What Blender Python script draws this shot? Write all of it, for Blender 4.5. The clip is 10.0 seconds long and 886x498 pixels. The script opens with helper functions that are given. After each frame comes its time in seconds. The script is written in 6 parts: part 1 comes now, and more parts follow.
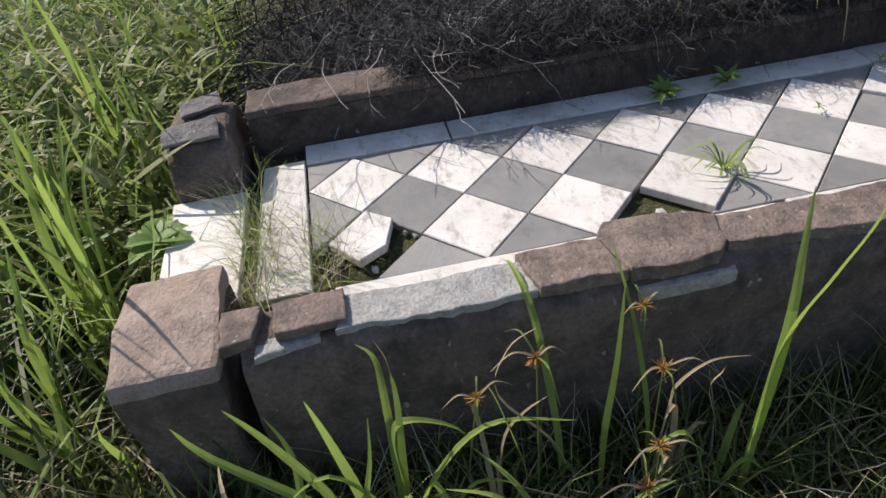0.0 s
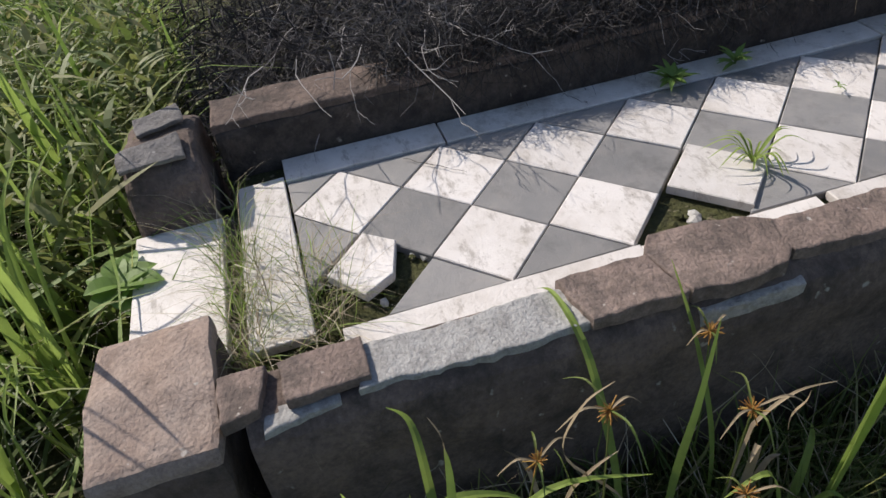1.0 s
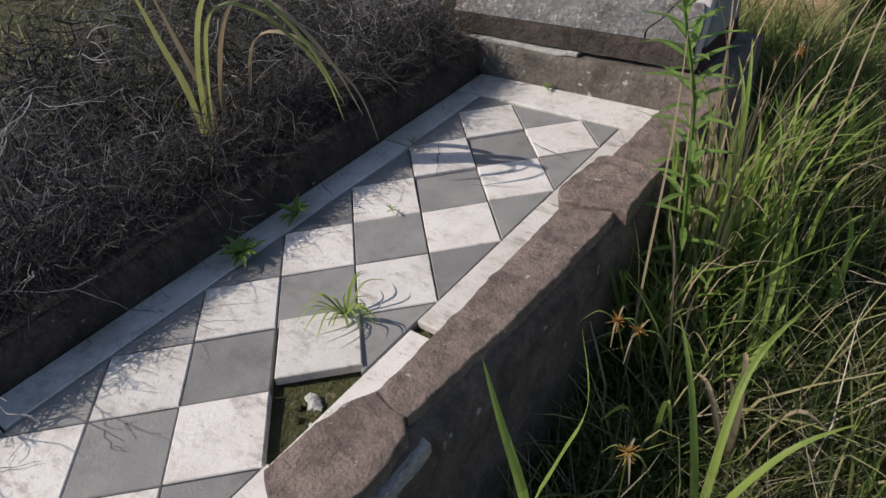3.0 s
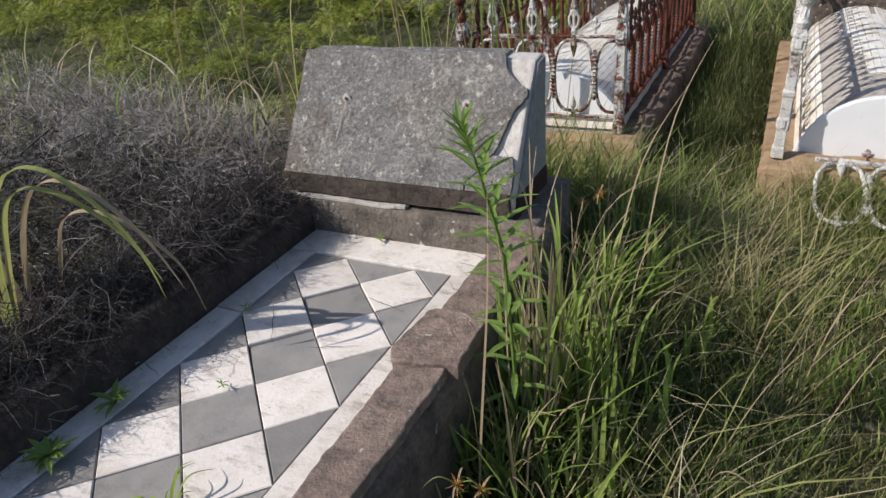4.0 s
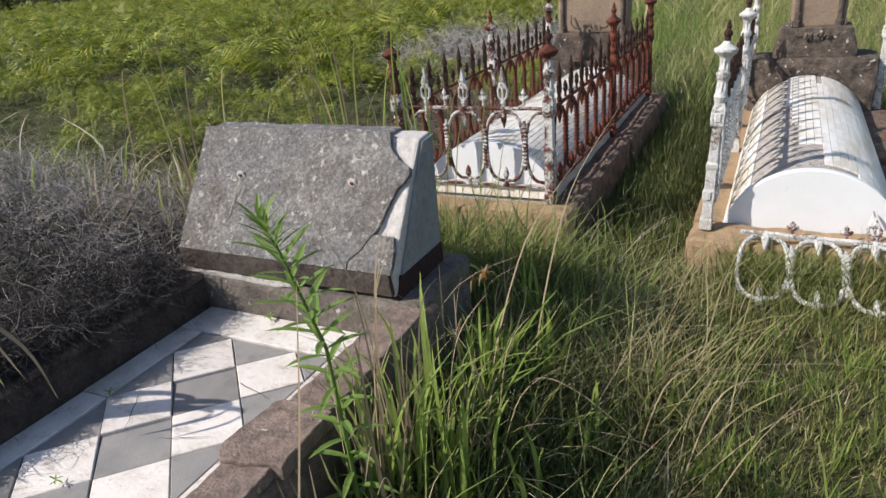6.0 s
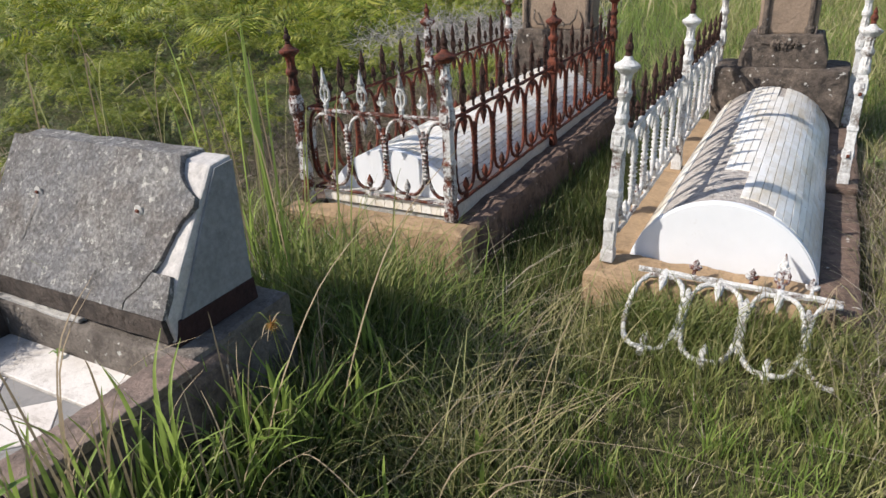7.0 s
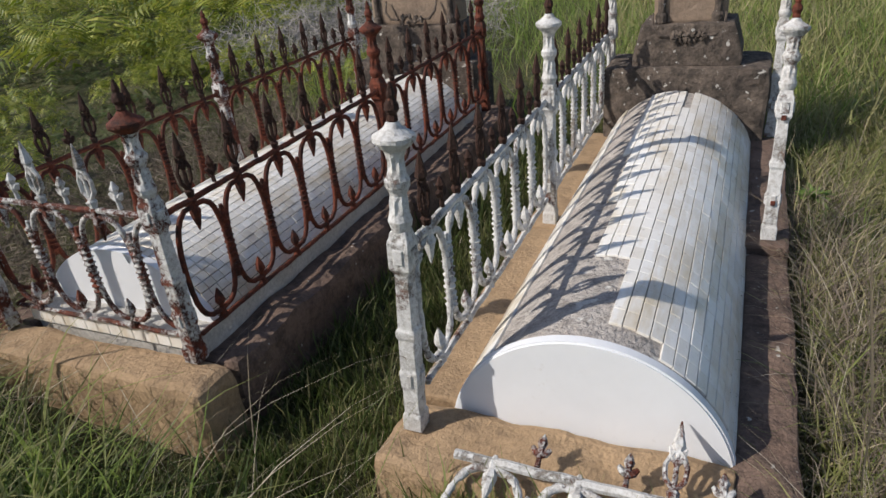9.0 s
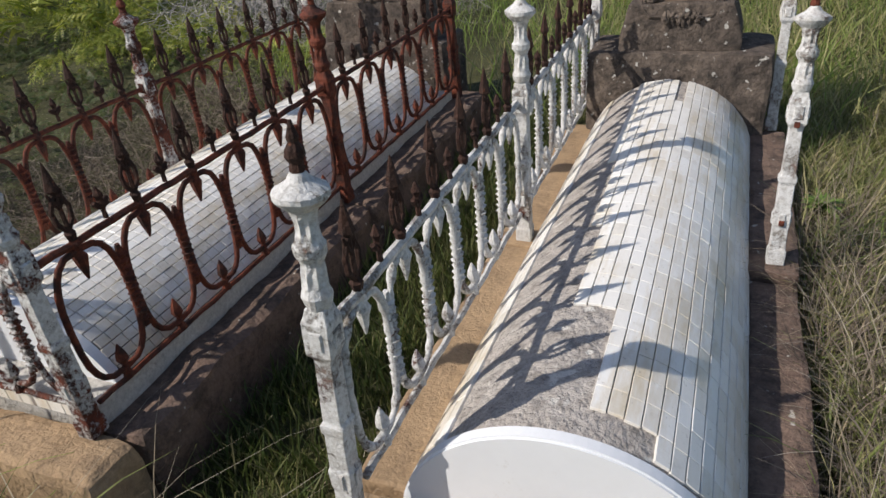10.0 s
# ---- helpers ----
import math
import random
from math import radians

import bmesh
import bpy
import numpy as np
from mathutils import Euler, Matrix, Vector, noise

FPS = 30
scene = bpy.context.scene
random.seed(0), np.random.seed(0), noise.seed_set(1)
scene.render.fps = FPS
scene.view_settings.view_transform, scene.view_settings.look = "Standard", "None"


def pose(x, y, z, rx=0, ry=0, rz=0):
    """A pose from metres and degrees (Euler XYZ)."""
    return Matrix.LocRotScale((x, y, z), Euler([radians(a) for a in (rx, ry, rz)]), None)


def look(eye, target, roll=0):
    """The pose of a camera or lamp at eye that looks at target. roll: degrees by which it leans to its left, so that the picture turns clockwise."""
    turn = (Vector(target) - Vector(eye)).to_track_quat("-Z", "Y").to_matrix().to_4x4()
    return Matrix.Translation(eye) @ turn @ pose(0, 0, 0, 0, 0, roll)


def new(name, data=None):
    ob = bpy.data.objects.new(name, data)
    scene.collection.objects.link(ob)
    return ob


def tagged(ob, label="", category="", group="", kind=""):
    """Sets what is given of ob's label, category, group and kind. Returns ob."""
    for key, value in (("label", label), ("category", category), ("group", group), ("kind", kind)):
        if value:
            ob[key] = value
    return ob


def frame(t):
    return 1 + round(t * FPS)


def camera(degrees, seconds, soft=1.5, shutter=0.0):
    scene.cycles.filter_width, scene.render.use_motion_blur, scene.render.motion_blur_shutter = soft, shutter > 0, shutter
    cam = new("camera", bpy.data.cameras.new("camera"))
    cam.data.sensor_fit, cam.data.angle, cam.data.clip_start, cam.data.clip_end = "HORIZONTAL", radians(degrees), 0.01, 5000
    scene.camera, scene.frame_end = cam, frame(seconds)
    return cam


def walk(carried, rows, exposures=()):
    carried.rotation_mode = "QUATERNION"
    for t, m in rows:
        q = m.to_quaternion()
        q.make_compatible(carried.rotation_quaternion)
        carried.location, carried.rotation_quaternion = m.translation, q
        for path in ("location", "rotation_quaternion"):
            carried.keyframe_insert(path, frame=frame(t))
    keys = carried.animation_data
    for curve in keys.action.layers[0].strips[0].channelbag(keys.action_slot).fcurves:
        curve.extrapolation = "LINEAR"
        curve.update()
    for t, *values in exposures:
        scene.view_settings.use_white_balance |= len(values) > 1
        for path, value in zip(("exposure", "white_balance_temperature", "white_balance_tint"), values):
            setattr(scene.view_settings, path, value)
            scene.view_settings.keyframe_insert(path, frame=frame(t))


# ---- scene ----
import functools

cam = camera(66.2, 10.0, 1.5)
PATH = [
    (0, (1.762, -0.237, 1.479), (0.245, -0.073, 0.187), -7.1),
    (0.5, (1.677, -0.234, 1.47), (0.186, 0.042, 0.166), -7.0),
    (1, (1.521, -0.338, 1.423), (0.064, -0.041, 0.085), -7.5),
    (1.5, (1.426, -0.344, 1.43), (-0.021, -0.017, 0.09), -9.7),
    (2, (1.387, -0.25, 1.438), (0.033, 0.388, 0.111), -10.1),
    (2.5, (1.383, -0.146, 1.47), (0.156, 0.752, 0.171), -9.1),
    (3, (1.406, -0.064, 1.505), (0.347, 1.119, 0.289), -7.3),
    (3.2, (1.42, -0.035, 1.524), (0.44, 1.253, 0.35), -6.4),
    (4.3, (1.48, 0.045, 1.573), (0.69, 1.673, 0.72), -5.2),
    (4.5, (1.488, 0.037, 1.576), (0.712, 1.694, 0.769), -5.0),
    (5, (1.507, 0.034, 1.585), (0.739, 1.715, 0.82), -4.3),
    (5.2, (1.519, 0.043, 1.576), (0.739, 1.72, 0.813), -4.6),
    (6.3, (1.952, 0.448, 1.593), (1.088, 2.062, 0.787), -4.8),
    (6.5, (2.044, 0.562, 1.6), (1.173, 2.168, 0.784), -4.4),
    (7, (2.269, 0.917, 1.601), (1.376, 2.5, 0.766), -3.2),
    (7.5, (2.418, 1.326, 1.629), (1.522, 2.922, 0.824), -2.5),
    (8, (2.505, 1.818, 1.621), (1.644, 3.426, 0.799), -1.8),
    (8.5, (2.404, 2.142, 1.6), (1.583, 3.763, 0.764), -2.2),
    (9, (2.325, 2.433, 1.571), (1.565, 4.043, 0.659), -5.9),
    (9.5, (2.292, 2.696, 1.596), (1.571, 4.285, 0.618), -5.4),
    (10, (2.244, 2.916, 1.573), (1.534, 4.494, 0.569), -6.0),
]
EXPOSURE = [(0, 0.27), (0.5, 0.2), (1.0, 0.08), (1.5, -0.06), (2.0, -0.15), (2.5, -0.2), (3.0, -0.22), (4.4, 0.16), (5.2, 0.2), (6.5, 0.3), (7.5, 0.36), (8.0, 0.26), (8.5, 0.05), (9.0, -0.1), (9.5, -0.14), (10.0, -0.06)]
walk(cam, [(t, look(eye, target, roll)) for t, eye, target, roll in PATH], [(t, e, 6500, 13) for t, e in EXPOSURE])

# ---- light ----
SUN = Vector((-0.60, -0.46, 0.62)).normalized()
world = bpy.data.worlds.new("sky")
scene.world = world
world.use_nodes = True
sky = world.node_tree.nodes.new("ShaderNodeTexSky")
sky.sky_type, sky.sun_disc = "NISHITA", False
sky.sun_elevation = math.asin(SUN.z)
sky.sun_rotation = math.atan2(SUN.x, SUN.y)
back = world.node_tree.nodes["Background"]
back.inputs["Strength"].default_value = 0.12
world.node_tree.links.new(sky.outputs[0], back.inputs["Color"])
sun = new("sun", bpy.data.lights.new("sun", "SUN"))
sun.data.energy, sun.data.angle, sun.data.color = 4.6, radians(0.6), (1.0, 0.94, 0.84)
sun.matrix_world = look((SUN * 20), (0, 0, 0))


# ---- materials ----
def tone(r, g, b):
    return (r, g, b, 1.0)


class Mat:
    """A node material with small helpers for chaining."""

    def __init__(self, name):
        self.m = bpy.data.materials.new(name)
        self.m.use_nodes = True
        self.nt = self.m.node_tree
        self.bsdf = self.nt.nodes["Principled BSDF"]
        co = self.node("ShaderNodeTexCoord")
        info = self.node("ShaderNodeObjectInfo")
        mul = self.node("ShaderNodeMath", operation="MULTIPLY")
        mul.inputs[1].default_value = 53.0
        self.link(info.outputs["Random"], mul.inputs[0])
        add = self.node("ShaderNodeVectorMath", operation="ADD")
        self.link(co.outputs["Object"], add.inputs[0])
        self.link(mul.outputs[0], add.inputs[1])
        self.co, self.random = add.outputs[0], info.outputs["Random"]

    def node(self, kind, **kw):
        n = self.nt.nodes.new(kind)
        for k, v in kw.items():
            setattr(n, k, v)
        return n

    def link(self, a, b):
        self.nt.links.new(a, b)

    def noise(self, scale, detail=5.0, rough=0.6, lo=0.35, hi=0.65, stretch=None):
        n = self.node("ShaderNodeTexNoise")
        n.inputs["Scale"].default_value, n.inputs["Detail"].default_value, n.inputs["Roughness"].default_value = scale, detail, rough
        co = self.co
        if stretch:
            mp = self.node("ShaderNodeMapping")
            mp.inputs["Scale"].default_value = stretch
            self.link(co, mp.inputs["Vector"])
            co = mp.outputs[0]
        self.link(co, n.inputs["Vector"])
        return self.ramp(n.outputs["Fac"], lo, hi)

    def ramp(self, out, lo, hi):
        r = self.node("ShaderNodeMapRange")
        r.inputs["From Min"].default_value, r.inputs["From Max"].default_value = lo, hi
        self.link(out, r.inputs["Value"])
        return r.outputs[0]

    def mix(self, a, b, fac):
        n = self.node("ShaderNodeMix", data_type="RGBA")
        for sock, v in ((n.inputs[6], a), (n.inputs[7], b), (n.inputs[0], fac)):
            if isinstance(v, (tuple, float, int)):
                sock.default_value = v
            else:
                self.link(v, sock)
        return n.outputs[2]

    def scale_fac(self, out, k):
        n = self.node("ShaderNodeMath", operation="MULTIPLY")
        self.link(out, n.inputs[0])
        n.inputs[1].default_value = k
        return n.outputs[0]

    def island(self):
        return self.node("ShaderNodeNewGeometry").outputs["Random Per Island"]

    def finish(self, color, rough=0.8, bumps=(), metallic=0.0, spec=0.4):
        self.link(color, self.bsdf.inputs["Base Color"])
        self.bsdf.inputs["Roughness"].default_value = rough
        self.bsdf.inputs["Metallic"].default_value = metallic
        self.bsdf.inputs["Specular IOR Level"].default_value = spec
        normal = None
        for out, dist in bumps:
            b = self.node("ShaderNodeBump")
            b.inputs["Strength"].default_value, b.inputs["Distance"].default_value = 1.0, dist
            self.link(out, b.inputs["Height"])
            if normal:
                self.link(normal, b.inputs["Normal"])
            normal = b.outputs["Normal"]
        if normal:
            self.link(normal, self.bsdf.inputs["Normal"])
        return self.m


def stone(name, base, alt, dark, spot=None, coarse=4.0, fine=60.0, rough=0.9, bump=0.002, dark_lo=0.5, spot_lo=0.62, spot_scale=26.0):
    """Weathered mineral surface: broad patches, stains, grain and lichen spots."""
    m = Mat(name)
    c = m.mix(tone(*base), tone(*alt), m.noise(coarse, 6, 0.65))
    grain = m.noise(fine, 4, 0.7, 0.3, 0.7)
    c = m.mix(c, tone(*dark), m.scale_fac(m.noise(coarse * 2.7, 8, 0.75, dark_lo, dark_lo + 0.18), 0.8))
    c = m.mix(c, m.mix(c, tone(*[v * 0.45 for v in base]), 0.6), grain)
    if spot:
        c = m.mix(c, tone(*spot), m.noise(spot_scale, 3, 0.5, spot_lo, spot_lo + 0.05))
    return m.finish(c, rough, ((grain, bump), (m.noise(coarse * 5, 5, 0.6, 0.2, 0.8), bump * 2.5)), spec=0.25)


def marble(name):
    m = Mat(name)
    c = m.mix(tone(0.76, 0.715, 0.675), tone(0.62, 0.57, 0.52), m.noise(7, 6, 0.65, 0.42, 0.72))
    vein = m.noise(8, 9, 0.78, 0.535, 0.64, (1.0, 2.4, 1.0))
    c = m.mix(c, tone(0.30, 0.26, 0.22), m.scale_fac(vein, 0.7))
    c = m.mix(c, tone(0.42, 0.37, 0.31), m.scale_fac(m.noise(13, 8, 0.8, 0.53, 0.70), 0.65))
    c = m.mix(c, tone(0.16, 0.13, 0.10), m.scale_fac(m.noise(34, 7, 0.75, 0.62, 0.70), 0.6))
    n = m.node("ShaderNodeHueSaturation")
    m.link(m.ramp(m.random, -1.6, 0.4), n.inputs["Value"])
    m.link(c, n.inputs["Color"])
    return m.finish(n.outputs[0], 0.62, ((m.noise(90, 4, 0.7, 0.3, 0.7), 0.0008),), spec=0.3)


def pebbled(name):
    """Rough-cast cement: grey and brown blotches, coarse grit and pale lichen specks."""
    m = Mat(name)
    c = m.mix(tone(0.28, 0.276, 0.275), tone(0.25, 0.22, 0.195), m.noise(3.2, 6, 0.65, 0.48, 0.66))
    c = m.mix(c, tone(0.12, 0.105, 0.092), m.scale_fac(m.noise(6.5, 8, 0.75, 0.48, 0.68), 0.7))
    c = m.mix(c, tone(0.41, 0.395, 0.37), m.scale_fac(m.noise(7, 8, 0.8, 0.48, 0.62), 0.85))
    grit = m.noise(70, 5, 0.75, 0.38, 0.60)
    c = m.mix(m.mix(c, tone(0.06, 0.055, 0.05), 0.58), c, grit)
    c = m.mix(c, tone(0.55, 0.53, 0.49), m.scale_fac(m.noise(130, 2, 0.5, 0.66, 0.72), 0.7))
    c = m.mix(c, tone(0.62, 0.60, 0.54), m.scale_fac(m.noise(30, 5, 0.7, 0.585, 0.65), 0.85))
    return m.finish(c, 0.95, ((grit, 0.004), (m.noise(26, 5, 0.6, 0.2, 0.8), 0.006)), spec=0.2)


def stained_marble(name):
    m = Mat(name)
    c = m.mix(tone(0.72, 0.685, 0.645), tone(0.52, 0.48, 0.43), m.noise(5, 6, 0.65, 0.40, 0.66))
    c = m.mix(c, tone(0.26, 0.225, 0.19), m.scale_fac(m.noise(11, 9, 0.8, 0.50, 0.66), 0.7))
    c = m.mix(c, tone(0.12, 0.105, 0.09), m.scale_fac(m.noise(30, 6, 0.75, 0.62, 0.70), 0.7))
    return m.finish(c, 0.68, ((m.noise(90, 4, 0.7, 0.3, 0.7), 0.001),), spec=0.28)


def slate(name):
    m = Mat(name)
    c = m.mix(tone(0.24, 0.235, 0.23), tone(0.31, 0.295, 0.28), m.noise(6, 6, 0.6))
    c = m.mix(c, tone(0.33, 0.30, 0.27), m.scale_fac(m.noise(24, 7, 0.75, 0.55, 0.75), 0.45))
    c = m.mix(c, tone(0.15, 0.145, 0.14), m.scale_fac(m.noise(9, 7, 0.7, 0.52, 0.68), 0.6))
    c = m.mix(c, tone(0.40, 0.37, 0.34), m.scale_fac(m.noise(5, 8, 0.75, 0.56, 0.76), 0.5))
    n = m.node("ShaderNodeHueSaturation")
    m.link(m.ramp(m.random, -2.0, 0.55), n.inputs["Value"])
    m.link(c, n.inputs["Color"])
    return m.finish(n.outputs[0], 0.55, ((m.noise(120, 4, 0.7, 0.3, 0.7), 0.0006),), spec=0.35)


def smooth_white(name):
    m = Mat(name)
    c = m.mix(tone(0.78, 0.80, 0.825), tone(0.72, 0.74, 0.765), m.noise(3, 5, 0.6))
    c = m.mix(c, tone(0.50, 0.47, 0.42), m.scale_fac(m.noise(16, 7, 0.75, 0.62, 0.78), 0.5))
    return m.finish(c, 0.45, ((m.noise(50, 4, 0.6, 0.3, 0.7), 0.0003),), spec=0.4)


def flaking_iron(name, paint, under=None):
    """Cast iron: rust with old white paint left on a share of it."""
    m = Mat(name)
    rust = m.mix(tone(0.07, 0.019, 0.012), tone(0.185, 0.046, 0.021), m.noise(30, 6, 0.7))
    rust = m.mix(rust, tone(0.035, 0.016, 0.012), m.noise(14, 6, 0.7, 0.45, 0.62))
    if under:
        rust = m.mix(tone(*under), rust, m.noise(6, 5, 0.65, 0.50, 0.62))
    white = m.mix(tone(0.66, 0.66, 0.645), tone(0.36, 0.34, 0.31), m.noise(70, 8, 0.8, 0.45, 0.68))
    white = m.mix(white, tone(0.34, 0.30, 0.26), m.scale_fac(m.noise(11, 7, 0.75, 0.54, 0.70), 0.6))
    edge = 0.72 - 0.44 * paint
    patch = m.node("ShaderNodeMath", operation="ADD")
    m.link(m.scale_fac(m.noise(9, 4, 0.6, 0.0, 1.0), 0.5), patch.inputs[0])
    m.link(m.scale_fac(m.noise(75, 9, 0.8, 0.0, 1.0), 0.5), patch.inputs[1])
    flake_edge = m.ramp(patch.outputs[0], edge - 0.01, edge + 0.05)
    c = m.mix(rust, white, flake_edge)
    return m.finish(c, 0.75, ((m.noise(110, 5, 0.7, 0.25, 0.75), 0.0022), (flake_edge, 0.0015)), spec=0.3)


def leafy(name, colours, rough=0.55, glow=0.4, patch=None):
    """Thin plant tissue that lets light through; colour varies from blade to blade."""
    m = Mat(name)
    r = m.node("ShaderNodeValToRGB")
    m.link(m.island(), r.inputs["Fac"])
    el = r.color_ramp.elements
    el[0].color = tone(*colours[0])
    el[1].color, el[1].position = tone(*colours[-1]), 1.0
    for i, c in enumerate(colours[1:-1]):
        e = el.new((i + 1) / (len(colours) - 1))
        e.color = tone(*c)
    c = m.mix(r.outputs[0], m.mix(r.outputs[0], tone(0.05, 0.05, 0.02), 0.35), m.noise(18, 4, 0.6, 0.45, 0.85))
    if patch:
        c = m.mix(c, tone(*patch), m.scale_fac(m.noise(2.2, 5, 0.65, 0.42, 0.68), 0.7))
    m.finish(c, rough, spec=0.35)
    t = m.node("ShaderNodeBsdfTranslucent")
    m.link(c, t.inputs["Color"])
    mx = m.node("ShaderNodeMixShader")
    mx.inputs[0].default_value = glow
    m.link(m.bsdf.outputs[0], mx.inputs[1])
    m.link(t.outputs[0], mx.inputs[2])
    m.link(mx.outputs[0], m.nt.nodes["Material Output"].inputs["Surface"])
    return m.m


STAINED_MARBLE = stained_marble("stained_marble")
MARBLE, SLATE = marble("white_marble"), slate("grey_slate")
KERB_CRUST = stone("red_brown_render", (0.25, 0.185, 0.155), (0.37, 0.28, 0.235), (0.095, 0.08, 0.07), (0.50, 0.45, 0.40), 6, 130, 0.92, 0.0016, 0.43, 0.70, 34)
# lighter copy of the kerb render, with stronger sunlight put into its colour
KERB_BLOCK = stone("sunlit_brown_render", (0.36, 0.262, 0.208), (0.43, 0.345, 0.29), (0.17, 0.13, 0.11), (0.52, 0.46, 0.40), 7, 130, 0.92, 0.0013, 0.5, 0.71, 34)
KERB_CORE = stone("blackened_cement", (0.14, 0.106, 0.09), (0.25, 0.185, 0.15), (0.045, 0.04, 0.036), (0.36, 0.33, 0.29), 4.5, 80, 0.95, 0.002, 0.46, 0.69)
COPING = stone("grey_coping", (0.20, 0.185, 0.175), (0.28, 0.26, 0.245), (0.09, 0.08, 0.075), (0.42, 0.40, 0.37), 9, 110, 0.92, 0.0015, 0.5, 0.69)
BED_CEMENT = stone("weathered_cement_bed", (0.40, 0.385, 0.365), (0.50, 0.485, 0.46), (0.20, 0.185, 0.17), None, 9, 130, 0.95, 0.0013, 0.50)
PLINTH = stone("stained_plinth_cement", (0.17, 0.148, 0.127), (0.25, 0.218, 0.188), (0.07, 0.058, 0.05), (0.44, 0.44, 0.40), 4, 70, 0.95, 0.003, 0.47, 0.68)
MORTAR = stone("pale_mortar", (0.52, 0.50, 0.46), (0.62, 0.60, 0.56), (0.30, 0.28, 0.25), None, 6, 80, 0.95, 0.0025, 0.56)
DESK_CRUST = pebbled("grey_rough_cement")
LIME_RUN = stone("lime_run", (0.44, 0.41, 0.37), (0.34, 0.31, 0.28), (0.18, 0.16, 0.14), None, 30, 120, 0.95, 0.002, 0.48)
DESK_CORE = stone("worn_white_paint", (0.62, 0.595, 0.57), (0.52, 0.49, 0.46), (0.33, 0.30, 0.27), None, 5, 50, 0.85, 0.001, 0.52)
DESK_SIDE = stone("grey_painted_cement", (0.29, 0.297, 0.305), (0.23, 0.233, 0.24), (0.13, 0.13, 0.13), None, 3, 50, 0.8, 0.001, 0.56)
DESK_BAND = stone("dark_red_band", (0.035, 0.018, 0.017), (0.055, 0.026, 0.024), (0.02, 0.014, 0.014), None, 5, 60, 0.9, 0.002)
# black stain on the desk lip; on the left kerb also painted shade
DESK_LIP = stone("stain_and_shade_cement", (0.075, 0.062, 0.054), (0.13, 0.105, 0.088), (0.03, 0.026, 0.024), (0.30, 0.27, 0.22), 5, 70, 0.95, 0.003, 0.46, 0.7)
SANDSTONE = stone("tan_sandstone", (0.47, 0.33, 0.20), (0.37, 0.255, 0.15), (0.20, 0.14, 0.09), None, 4, 80, 0.92, 0.0018, 0.50)
SANDSTONE_DARK = stone("weathered_dark_sandstone", (0.185, 0.125, 0.098), (0.25, 0.175, 0.135), (0.04, 0.035, 0.031), (0.46, 0.43, 0.38), 4, 70, 0.95, 0.003, 0.45, 0.68)
BASE_STONE = stone("blackened_headstone_base", (0.13, 0.105, 0.088), (0.22, 0.175, 0.14), (0.03, 0.028, 0.026), (0.48, 0.46, 0.42), 5, 70, 0.95, 0.003, 0.43, 0.66)
HEAD_STONE = stone("brown_sandstone_face", (0.34, 0.26, 0.19), (0.27, 0.20, 0.15), (0.13, 0.11, 0.09), None, 2.5, 60, 0.92, 0.002, 0.52)
VAULT_BED = stone("grey_vault_mortar", (0.50, 0.455, 0.415), (0.60, 0.555, 0.51), (0.19, 0.17, 0.15), (0.62, 0.60, 0.56), 7, 60, 0.95, 0.004, 0.48, 0.66, 18)
JOINT = stone("dark_tile_joint", (0.10, 0.092, 0.085), (0.15, 0.14, 0.125), (0.05, 0.045, 0.04), None, 9, 90, 0.95, 0.002)
END_SLAB = smooth_white("smooth_white_slab")
IRON_RED, IRON_HALF = flaking_iron("rusted_iron", 0.16), flaking_iron("half_painted_iron", 0.5)
IRON_DARK = stone("dark_rusted_iron", (0.045, 0.024, 0.018), (0.075, 0.034, 0.023), (0.02, 0.015, 0.013), (0.13, 0.05, 0.03), 20, 110, 0.8, 0.0015, 0.48, 0.66, 60)
IRON_MOST, IRON_WHITE = flaking_iron("mostly_painted_iron", 0.58), flaking_iron("white_painted_iron", 0.66, (0.24, 0.21, 0.18))
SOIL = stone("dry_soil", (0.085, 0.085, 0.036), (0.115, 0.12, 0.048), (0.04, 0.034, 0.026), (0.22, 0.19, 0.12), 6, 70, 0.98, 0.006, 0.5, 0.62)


def vault_tile(name, joined=False):
    """White glaze, yellowed in broad streaks along the vault and speckled with grime."""
    m = Mat(name)
    rnd = m.island() if joined else m.random
    c = m.mix(tone(0.85, 0.84, 0.80), tone(0.70, 0.66, 0.58), m.ramp(rnd, 0.3, 1.3))
    geo = m.node("ShaderNodeNewGeometry")
    own = m.co
    m.co = geo.outputs["Position"]
    streak = m.noise(3.2, 6, 0.7, 0.46, 0.66, (2.6, 0.55, 1.0))
    blot = m.noise(9, 7, 0.75, 0.55, 0.74)
    speck = m.noise(48, 5, 0.7, 0.63, 0.70)
    m.co = own
    c = m.mix(c, tone(0.56, 0.45, 0.27), m.scale_fac(streak, 0.7))
    c = m.mix(c, tone(0.45, 0.41, 0.35), m.scale_fac(blot, 0.5))
    c = m.mix(c, tone(0.22, 0.19, 0.15), m.scale_fac(speck, 0.6))
    return m.finish(c, 0.32, ((m.noise(60, 3, 0.6, 0.3, 0.7), 0.0004),), spec=0.5)


